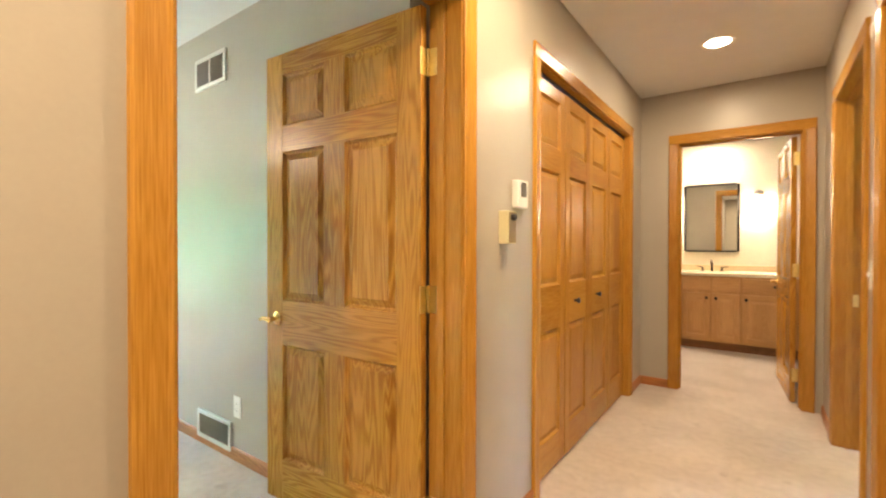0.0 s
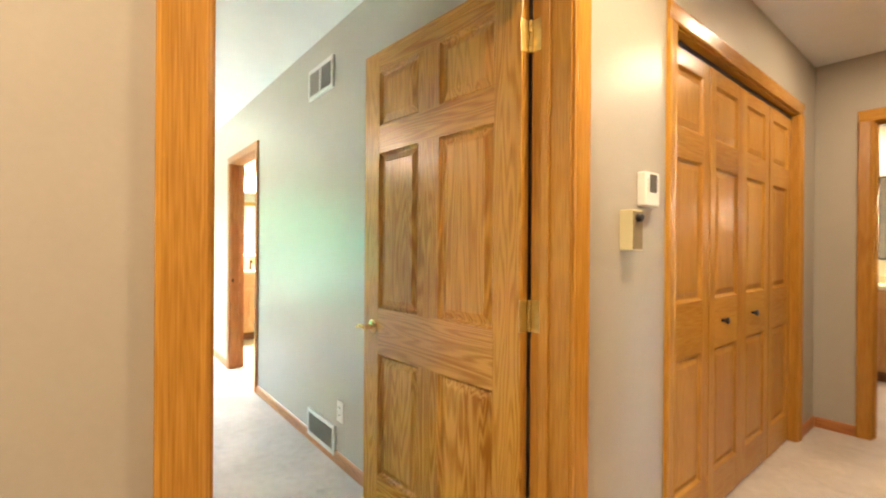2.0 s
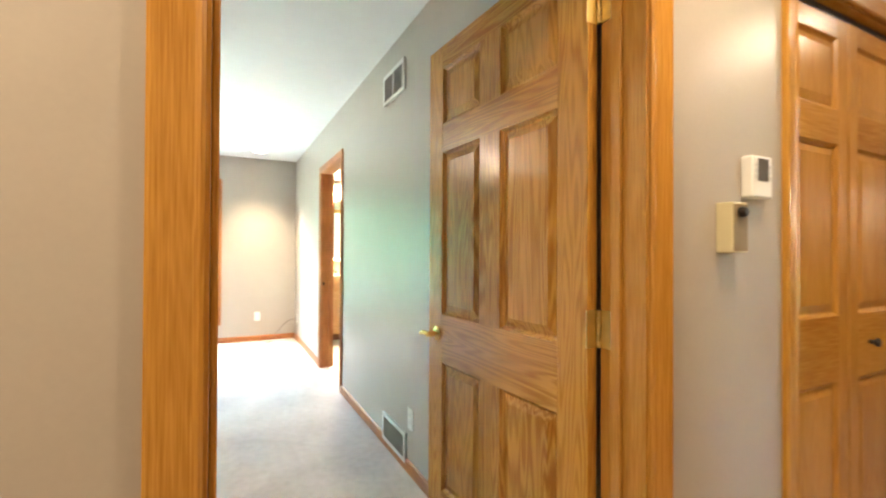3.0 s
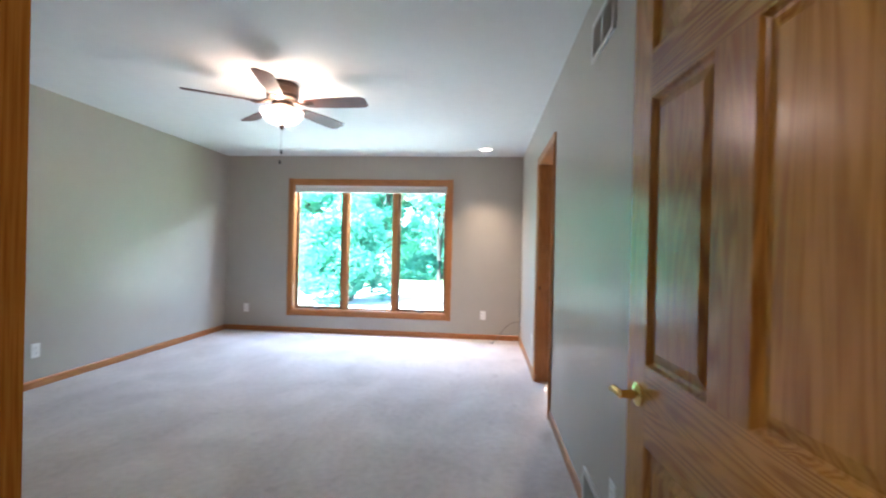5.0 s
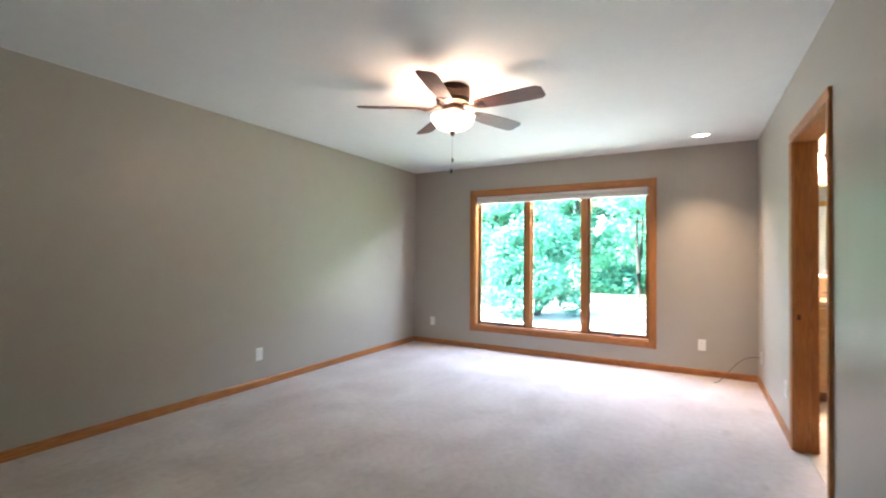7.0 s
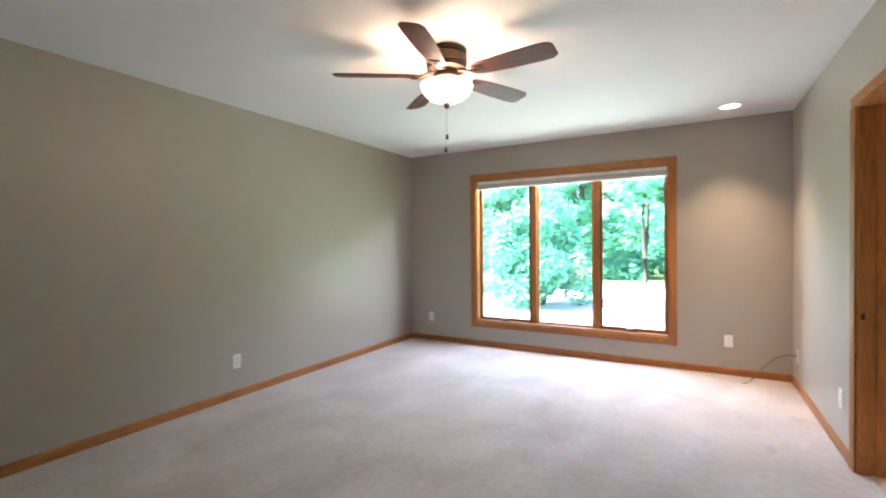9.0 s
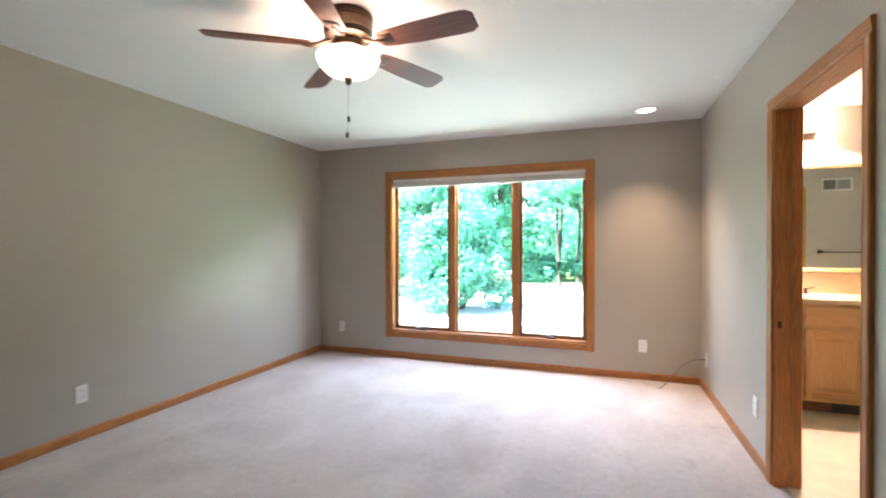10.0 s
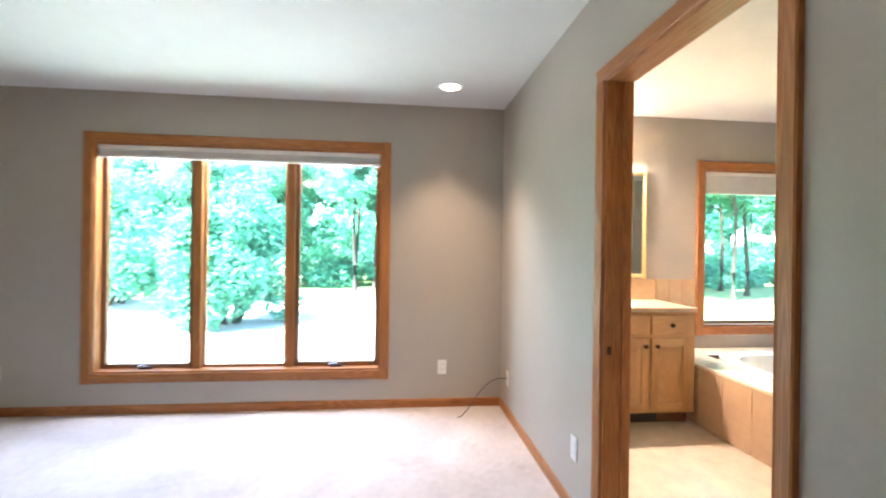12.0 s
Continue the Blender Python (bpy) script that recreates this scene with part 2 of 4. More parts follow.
MIRROR[3].inputs["Base Color"].default_value = (0.86, 0.88, 0.87, 1)
MIRROR[3].inputs["Metallic"].default_value, MIRROR[3].inputs["Roughness"].default_value = 1.0, 0.01
MIRROR = MIRROR[0]
GRASS = plain("grass", (0.10, 0.16, 0.055), 0.9, grain=0.5, scale=3, bump=0.8)
GRAVEL = plain("pale_gravel", (0.32, 0.31, 0.29), 0.9, grain=0.25, scale=25, bump=0.5)
BARK = plain("bark", (0.035, 0.028, 0.022), 0.9, grain=0.4, scale=14, bump=1.0)
LEAVES = leaf_material("tree_leaves", (0.065, 0.275, 0.185), (0.125, 0.36, 0.25))
PALE_LEAVES = leaf_material("blossom_leaves", (0.32, 0.38, 0.26), (0.60, 0.62, 0.50))


# ---- mesh helpers ----
def part(name, bm, mat, parent=None, label="", m=None, smooth=False):
    me = bpy.data.meshes.new(name)
    bmesh.ops.recalc_face_normals(bm, faces=bm.faces)
    if smooth:
        for f in bm.faces:
            f.smooth = True
    bm.to_mesh(me)
    bm.free()
    me.materials.append(mat)
    if smooth:
        me.set_sharp_from_angle(angle=radians(40))
    ob = new(name, me)
    if parent is not None:
        ob.parent = parent
    if m is not None:
        ob.matrix_local = m
    return tagged(ob, label)


def empty(name, m=None, label="", category="", group="", kind=""):
    ob = new(name)
    ob.empty_display_size = 0.05
    if m is not None:
        ob.matrix_world = m
    return tagged(ob, label, category, group, kind)


def add_box(bm, x0, x1, y0, y1, z0, z1, bevel=0.0):
    r = bmesh.ops.create_cube(bm, size=1.0, matrix=Matrix.LocRotScale(
        ((x0 + x1) / 2, (y0 + y1) / 2, (z0 + z1) / 2), None, (abs(x1 - x0), abs(y1 - y0), abs(z1 - z0))))
    if bevel:
        es = list({e for v in r["verts"] for e in v.link_edges})
        bmesh.ops.bevel(bm, geom=es, offset=bevel, segments=2, affect="EDGES", profile=0.5)
    return bm


def box(x0, x1, y0, y1, z0, z1, bevel=0.0):
    return add_box(bmesh.new(), x0, x1, y0, y1, z0, z1, bevel)


def lathe(profile, steps=28, bm=None, m=None):
    """Turns (radius, height) points round z."""
    bm = bm or bmesh.new()
    m = m or Matrix()
    rings = []
    for r, z in profile:
        if r < 1e-5:
            rings.append([bm.verts.new(m @ Vector((0, 0, z)))])
        else:
            rings.append([bm.verts.new(m @ Vector((r * math.cos(2 * math.pi * k / steps), r * math.sin(2 * math.pi * k / steps), z))) for k in range(steps)])
    for a, b in zip(rings, rings[1:]):
        for k in range(steps):
            q = [a[k % len(a)], a[(k + 1) % len(a)], b[(k + 1) % len(b)], b[k % len(b)]]
            q = list(dict.fromkeys(q))
            if len(q) > 2:
                bm.faces.new(q)
    return bm


def tube(points, radius, sides=8):
    """A bent rod through the points."""
    bm = bmesh.new()
    pts = [Vector(p) for p in points]
    rings = []
    for k, p in enumerate(pts):
        d = (pts[min(k + 1, len(pts) - 1)] - pts[max(k - 1, 0)]).normalized()
        q = d.to_track_quat("Z", "Y")
        rad = radius[k] if isinstance(radius, (list, tuple)) else radius
        rings.append([bm.verts.new(p + q @ Vector((rad * math.cos(2 * math.pi * s / sides), rad * math.sin(2 * math.pi * s / sides), 0))) for s in range(sides)])
    for a, b in zip(rings, rings[1:]):
        for s in range(sides):
            bm.faces.new((a[s], a[(s + 1) % sides], b[(s + 1) % sides], b[s]))
    bm.faces.new(rings[0])
    bm.faces.new(rings[-1])
    return bm


def extrude_profile(profile, a, b, across, out):
    """A moulding from a to b: profile points (across, out)."""
    bm = bmesh.new()
    a, b, across, out = Vector(a), Vector(b), Vector(across), Vector(out)
    ends = [[bm.verts.new(p + across * u + out * v) for u, v in profile] for p in (a, b)]
    n = len(profile)
    for k in range(n):
        bm.faces.new((ends[0][k], ends[0][(k + 1) % n], ends[1][(k + 1) % n], ends[1][k]))
    bm.faces.new(ends[0])
    bm.faces.new(ends[1])
    return bm


# ---- structure ----
H = 2.44
DOOR_H = 2.035
BATH_H, ENS_H, BED_H = 2.008, 1.995, 2.058


def wall(name, axis, a0, a1, t0, t1, openings=(), mat=WALL, z1=H, label="painted wall"):
    """A wall along x or y, from a0 to a1, between t0 and t1 thick, with openings (from, to, bottom, top)."""
    bm = bmesh.new()

    def cell(u0, u1, w0, w1):
        if u1 - u0 > 1e-4 and w1 - w0 > 1e-4:
            add_box(bm, *((u0, u1, t0, t1) if axis == "x" else (t0, t1, u0, u1)), w0, w1)
    at = a0
    for u0, u1, w0, w1 in sorted(openings):
        cell(at, u0, 0, z1)
        cell(u0, u1, 0, w0)
        cell(u0, u1, w1, z1)
        at = u1
    cell(at, a1, 0, z1)
    return tagged(part(name, bm, mat), label, "wall", kind="structure")


XH, XR = -0.915, -1.0555          # hall face and bedroom face of the wall between
YV = 1.462                      # bedroom face of the wall with the vents
XW = -6.60                      # window wall
YS = -2.645                     # far side wall of the bedroom
XE = 0.285                      # other side of the hall
YN = 4.235                      # end of the hall
JT = 0.02                       # jamb board
BED_DOOR = (0.535, 1.455)
CLOSET = (2.118, 3.815)
ENS_DOOR = (-4.802, -3.961)
BATH_DOOR = (-0.620, 0.162)
SIDE_DOOR = (2.72, 3.635)
NEAR_DOOR = (1.55, 2.368)
GREIGE = "greige satin-painted plaster wall"

wall("wall_hall_west", "y", -1.6, YN, XR, XH, [(BED_DOOR[0] - JT, BED_DOOR[1] + JT, 0, BED_H + JT), (CLOSET[0] - JT, CLOSET[1] + JT, 0, DOOR_H + JT)], label=GREIGE)
wall("wall_vents", "x", XW, XR - 0.10, YV, YV + 0.115, [(ENS_DOOR[0] - JT, ENS_DOOR[1] + JT, 0, ENS_H + JT)], label=GREIGE)
# Unseen piece set back behind the open leaf so its hinge gap falls dark
wall("wall_shade_notch", "x", XR - 0.10, XR, YV + 0.075, YV + 0.115, label=GREIGE)
WIN = (-1.68, 0.475, 0.302, 2.058)
EWIN = (3.243, 4.35, 0.635, 2.01)
wall("wall_window", "y", YS - 0.12, 4.82, XW - 0.18, XW, [WIN, EWIN], label=GREIGE)
wall("wall_bedroom_south", "x", XW, XR, YS - 0.12, YS, label=GREIGE)
wall("wall_bedroom_east", "y", YS - 0.12, -1.6, XR, XH, label=GREIGE)
wall("wall_hall_south", "x", XH, XE, -1.6, -1.48, label=GREIGE)
wall("wall_hall_east", "y", -1.6, YN, XE, XE + 0.115, [(SIDE_DOOR[0] - JT, SIDE_DOOR[1] + JT, 0, DOOR_H + JT), (NEAR_DOOR[0] - JT, NEAR_DOOR[1] + JT, 0, DOOR_H + JT)], label=GREIGE)
wall("wall_hall_north", "x", -1.72, 1.62, YN, YN + 0.115, [(BATH_DOOR[0] - JT, BATH_DOOR[1] + JT, 0, BATH_H + JT)], label=GREIGE)
wall("wall_bath_north", "x", -1.72, 1.62, 6.55, 6.67, mat=BATH_WALL, label="cream-painted bathroom wall")
wall("wall_bath_west", "y", YN + 0.115, 6.55, -1.72, -1.6, mat=BATH_WALL, label="cream-painted bathroom wall")
wall("wall_bath_east", "y", YN + 0.115, 6.55, 1.0, 1.12, mat=BATH_WALL, label="cream-painted bathroom wall")
# Out of view; added to stop daylight leaking round the bifold leaves
wall("wall_unseen_closet", "y", YV + 0.115, YN, -1.78, -1.66, label="unseen wall shutting daylight out of the closet")
wall("wall_ensuite_east", "y", YV + 0.115, 4.7, -3.4, -3.28, label=GREIGE)
wall("wall_ensuite_north", "x", XW, -3.28, 4.7, 4.82, label=GREIGE)
# Two walls out of view, added so the side room stays dark
wall("wall_unseen_side_east", "y", 0.9, YN, 2.3, 2.42, label="unseen wall keeping the side room dark")
wall("wall_unseen_side_south", "x", XE + 0.115, 2.3, 0.9, 1.02, label="unseen wall keeping the side room dark")

tagged(part("floor", box(XW - 0.18, 2.42, YS - 0.12, 6.67, -0.2, 0.0), CARPET), "worn pale beige cut-pile carpet floor", "floor", kind="structure")
tagged(part("floor_ensuite", box(XW, -3.4, YV + 0.06, 4.7, 0.0, 0.006), VINYL), "mottled tan vinyl bathroom floor", "floor", kind="structure")
tagged(part("ceiling", box(XW - 0.18, 2.42, YS - 0.12, 6.67, H, H + 0.2), WHITE), "white painted ceiling", "ceiling", kind="structure")

CASING = [(0.0, 0.0), (0.0, 0.009), (0.006, 0.013), (0.014, 0.011), (0.03, 0.013), (0.055, 0.017), (0.066, 0.018), (0.072, 0.014), (0.072, 0.0)]


def door_frame(name, m, width, depth, label, front=True, back=True, stop=True, height=DOOR_H, oak=FRAME_OAK, slim=1.0):
    """Lined door opening. Local x runs over the opening, y=0 is the front face of the wall, y=-depth its back."""
    door = empty(name, m, label, "door", kind="structure")
    part("jamb", box(-JT, 0, -depth, 0.0, 0, height), oak[2], door)
    part("jamb", box(width, width + JT, -depth, 0.0, 0, height), oak[2], door)
    part("head_jamb", box(-JT, width + JT, -depth, 0.0, height, height + JT), oak[0], door)
    if stop:
        y = -depth + 0.04
        part("door_stop", box(0, 0.011, y, y + 0.032, 0, height, 0.003), oak[2], door)
        part("door_stop", box(width - 0.011, width, y, y + 0.032, 0, height, 0.003), oak[2], door)
        part("door_stop", box(0.011, width - 0.011, y, y + 0.032, height - 0.011, height, 0.003), oak[0], door)
    prof = [(u * slim, v) for u, v in CASING]
    for on, y, out in ((front, 0, 1), (back, -depth, -1)):
        if on:
            part("casing", extrude_profile(prof, (-0.006, y, 0), (-0.006, y, height + 0.006), (-1, 0, 0), (0, out, 0)), oak[2], door)
            part("casing", extrude_profile(prof, (width + 0.006, y, 0), (width + 0.006, y, height + 0.006), (1, 0, 0), (0, out, 0)), oak[2], door)
            part("head_casing", extrude_profile(prof, (-0.006 - 0.072 * slim, y, height + 0.006), (width + 0.006 + 0.072 * slim, y, height + 0.006), (0, 0, 1), (0, out, 0)), oak[0], door)
    return door


def panel_mesh(x0, x1, z0, z1, half):
    """One raised and fielded panel, both faces, with its sloping moulding."""
    bm = bmesh.new()
    steps = [(0.0, half - 0.0005), (0.003, half - 0.002), (0.007, half - 0.0095), (0.011, half - 0.0135), (0.016, half - 0.0145), (0.040, half - 0.0055), (0.043, half - 0.0045)]
    for side in (1, -1):
        rings = []
        for inset, y in steps:
            rings.append([bm.verts.new((x, side * y, z)) for x, z in ((x0 + inset, z0 + inset), (x1 - inset, z0 + inset), (x1 - inset, z1 - inset), (x0 + inset, z1 - inset))])
        for a, b in zip(rings, rings[1:]):
            for k in range(4):
                bm.faces.new((a[k], a[(k + 1) % 4], b[(k + 1) % 4], b[k]))
        bm.faces.new(rings[-1])
    return bm


ROWS_Z = ((0.20, 0.73), (0.928, 1.605), (1.722, 1.957))


def door_leaf(parent, m, width, columns, height=2.03, thick=0.035, stile=0.112, middle=0.12, mat=OAK, label="", rows=ROWS_Z):
    """A stile-and-rail leaf: x from the hinge edge, y its thickness, z up."""
    t = thick / 2
    leaf = part("leaf", box(0, stile, -t, t, 0.012, height, 0.002), mat[2], parent, label, m)
    part("stile", box(width - stile, width, -t, t, 0.012, height, 0.002), mat[2], leaf)
    zs = [0.012] + [z for r in rows for z in r] + [height]
    for z0, z1 in zip(zs[::2], zs[1::2]):
        part("rail", box(stile, width - stile, -t + 0.0006, t - 0.0006, z0, z1), mat[0], leaf)
    gap = (width - 2 * stile - middle * (columns - 1)) / columns
    for c in range(columns):
        x0 = stile + c * (gap + middle)
        for z0, z1 in rows:
            part("panel", panel_mesh(x0, x0 + gap, z0, z1, t), mat[2], leaf)
            if c:
                part("mullion", box(x0 - middle, x0, -t + 0.0003, t - 0.0003, z0, z1), mat[2], leaf)
    return leaf


def lever(parent, x, z, y, side, toward, mat=BRASS):
    """A lever handle with a round rose, on one face of a leaf."""
    m = pose(x, y, z, -90 * side, 0, 0)
    rose = part("rose", lathe([(0, 0), (0.031, 0), (0.031, 0.004), (0.024, 0.009), (0.012, 0.012), (0.010, 0.045), (0.013, 0.05), (0, 0.052)], 24), mat, parent, m=m, smooth=True)
    s = toward
    pts = [(0, side * 0.045, 0), (s * 0.02, side * 0.05, 0.003), (s * 0.034, side * 0.05, 0.005), (s * 0.046, side * 0.05, 0.002), (s * 0.057, side * 0.049, -0.004), (s * 0.066, side * 0.047, -0.003)]
    part("lever", tube(pts, [0.010, 0.0105, 0.009, 0.008, 0.0085, 0.005], 12), mat, parent, m=pose(x, y, z), smooth=True)
    return rose


def hinge(parent, m, mat=OLD_BRASS):
    """A butt hinge opened square: one plate along +x, one along -y, and the knuckle, 10 cm high."""
    bm = bmesh.new()
    add_box(bm, 0.004, 0.038, 0.0045, 0.0065, -0.05, 0.05, 0.0008)
    add_box(bm, -0.0075, -0.0055, -0.038, -0.004, -0.05, 0.05, 0.0008)
    for k in range(5):
        lathe([(0, -0.0095), (0.0062, -0.0092), (0.0062, 0.0092), (0, 0.0095)], 12, bm, Matrix.Translation((0, 0, -0.04 + 0.02 * k)))
    for z in (-0.034, 0, 0.034):
        for w in (0.016, 0.028):
            lathe([(0, 0.0), (0.004, 0.0007), (0.0, 0.0013)], 8, bm, Matrix.Translation((w, 0.0045, z)) @ pose(0, 0, 0, 90))
            lathe([(0, 0.0), (0.004, 0.0007), (0.0, 0.0013)], 8, bm, Matrix.Translation((-0.0055, -w, z)) @ pose(0, 0, 0, 0, 90))
    return part("hinge", bm, mat, parent, "worn brass butt hinge", m)


# bedroom door, standing open against the wall with the vents
d1 = door_frame("door_1", pose(XH, BED_DOOR[1], 0, 0, 0, -90), BED_DOOR[1] - BED_DOOR[0], XH - XR, "honey oak six-panel door standing open into bedroom", back=False, height=BED_H)
part("casing", extrude_profile(CASING, (BED_DOOR[1] - BED_DOOR[0] + 0.006, XR - XH, 0), (BED_DOOR[1] - BED_DOOR[0] + 0.006, XR - XH, BED_H + 0.006), (1, 0, 0), (0, -1, 0)), FRAME_OAK[2], d1)
part("head_casing", extrude_profile(CASING, (-0.004, XR - XH, BED_H + 0.006), (BED_DOOR[1] - BED_DOOR[0] + 0.078, XR - XH, BED_H + 0.006), (0, 0, 1), (0, -1, 0)), FRAME_OAK[0], d1)
LEAF_W = 0.885
inv1 = pose(XH, BED_DOOR[1], 0, 0, 0, -90).inverted()
leaf1 = door_leaf(d1, inv1 @ pose(-1.064, 1.432, 0, 0, 0, 183.4), LEAF_W, 2, height=2.05)
lever(leaf1, LEAF_W - 0.075, 0.846, 0.0175, 1, 1)
lever(leaf1, LEAF_W - 0.075, 0.846, -0.0175, -1, 1)
part("latch_plate", box(LEAF_W, LEAF_W + 0.0015, -0.012, 0.012, 0.835, 0.895), BRASS, leaf1)
for z in (0.21, 0.985, 1.85):
    hinge(d1, inv1 @ pose(-1.057, 1.448, z))

# linen closet with four bifold leaves
d2 = door_frame("door_2", pose(XH, CLOSET[1], 0, 0, 0, -90), CLOSET[1] - CLOSET[0], XH - XR, "honey oak bifold closet doors with dark knobs, closed", back=False, stop=False)
# The shade of the gap above the leaves is put into the track's colour
part("track", box(0.0, CLOSET[1] - CLOSET[0], -0.07, -0.035, DOOR_H - 0.022, DOOR_H), NEAR_BLACK, d2)
BW = (CLOSET[1] - CLOSET[0] - 0.018) / 4
KNOB = [(0, 0), (0.008, 0), (0.007, 0.012), (0.012, 0.017), (0.0165, 0.023), (0.015, 0.029), (0.008, 0.032), (0, 0.0325)]
for k in range(4):
    bend = (1.0, -1.0, 1.0, -1.0)[k]
    bl = door_leaf(d2, pose(0.004 + k * (BW + 0.003), -0.052, 0, 0, 0, bend * 0.35), BW, 1, height=2.012, stile=0.066, mat=FRAME_OAK, rows=((0.18, 0.745), (0.972, 1.572), (1.69, 1.945)))
    if k in (1, 2):
        part("knob", lathe(KNOB, 20), DARK_METAL, bl, "dark round knob", m=pose(BW - 0.152 if k == 1 else 0.267, 0.0175, 0.865, -90), smooth=True)

# bathroom door at the end of the hall, open into the bathroom
BW3 = BATH_DOOR[1] - BATH_DOOR[0]
d3 = door_frame("door_3", pose(BATH_DOOR[1], YN, 0, 0, 0, 180), BW3, 0.115, "honey oak six-panel bathroom door standing open", height=BATH_H)
inv3 = pose(BATH_DOOR[1], YN, 0, 0, 0, 180).inverted()
leaf3 = door_leaf(d3, inv3 @ pose(BATH_DOOR[1] - 0.04, YN + 0.14, 0, 0, 0, 95), 0.76, 2, height=1.995, stile=0.1, middle=0.11)
lever(leaf3, 0.70, 0.865, 0.0175, 1, -1)
lever(leaf3, 0.70, 0.865, -0.0175, -1, -1)
for z in (0.22, 1.0, 1.83):
    hinge(d3, inv3 @ pose(BATH_DOOR[1] - 0.007, YN + 0.122, z, 0, 0, -90))

# side rooms off the hall
d4 = door_frame("door_4", pose(XE, SIDE_DOOR[0], 0, 0, 0, 90), SIDE_DOOR[1] - SIDE_DOOR[0], 0.115, "honey oak door open to an unlit side room")
inv4 = pose(XE, SIDE_DOOR[0], 0, 0, 0, 90).inverted()
leaf4 = door_leaf(d4, inv4 @ pose(XE + 0.14, SIDE_DOOR[1] - 0.03, 0, 0, 0, 4), 0.80, 2, stile=0.105, middle=0.11)
lever(leaf4, 0.74, 0.865, -0.0175, -1, -1)
part("strike_plate", box(SIDE_DOOR[1] - SIDE_DOOR[0] - 0.0015, SIDE_DOOR[1] - SIDE_DOOR[0], -0.1, -0.07, 0.83, 0.9), OLD_BRASS, d4)
d5 = door_frame("door_5", pose(XE, NEAR_DOOR[0], 0, 0, 0, 90), NEAR_DOOR[1] - NEAR_DOOR[0], 0.115, "honey oak six-panel hall door, closed")
leaf5 = door_leaf(d5, pose(0.003, -0.096, 0, 0, 0, 0), NEAR_DOOR[1] - NEAR_DOOR[0] - 0.006, 2, stile=0.105, middle=0.11)
lever(leaf5, 0.06, 0.865, 0.0175, 1, 1)

# cased opening to the second bathroom
d6 = door_frame("door_6", pose(ENS_DOOR[1], YV, 0, 0, 0, 180), ENS_DOOR[1] - ENS_DOOR[0], 0.115, "honey oak cased doorway to tiled bathroom", stop=False, oak=REDDENED_OAK, height=ENS_H, slim=0.82)
EW = ENS_DOOR[1] - ENS_DOOR[0]
for y0, y1 in ((-0.115, -0.077), (-0.038, 0.0)):
    part("pocket_stop", box(EW - 0.008, EW, y0, y1, 0, ENS_H), REDDENED_OAK[2], d6)
part("strike_plate", box(EW - 0.0095, EW - 0.008, -0.03, -0.012, 0.845, 0.88, 0.0005), BRONZE, d6, "small dark strike plate")

# baseboards
BASE = [(0, 0), (0, 0.011), (0.05, 0.011), (0.062, 0.008), (0.068, 0.003), (0.068, 0)]


def baseboard(axis, a0, a1, at, out, mat=None):
    if axis == "x":
        bm = extrude_profile(BASE, (a0, at, 0), (a1, at, 0), (0, 0, 1), (0, out, 0))
    else:
        bm = extrude_profile(BASE, (at, a0, 0), (at, a1, 0), (0, 0, 1), (out, 0, 0))
    tagged(part("baseboard", bm, REDDENED_OAK["xy".index(axis)]), "honey oak baseboard along the wall", "baseboard", kind="structure")


baseboard("x", XW, ENS_DOOR[0] - 0.065, YV, -1)
baseboard("x", ENS_DOOR[1] + 0.065, XR - 0.10, YV, -1)
baseboard("y", YS, YV - 0.011, XW, 1)
baseboard("x", XW + 0.011, XR, YS, 1)
baseboard("y", YS + 0.011, BED_DOOR[0] - 0.078, XR, -1)
baseboard("y", -1.48, BED_DOOR[0] - 0.078, XH, 1)
baseboard("y", BED_DOOR[1] + 0.078, CLOSET[0] - 0.078, XH, 1)
baseboard("y", CLOSET[1] + 0.078, YN, XH, 1)
baseboard("x", XH + 0.011, BATH_DOOR[0] - 0.078, YN, -1)
baseboard("y", SIDE_DOOR[1] + 0.078, YN, XE, -1)
baseboard("y", NEAR_DOOR[1] + 0.078, SIDE_DOOR[0] - 0.078, XE, -1)


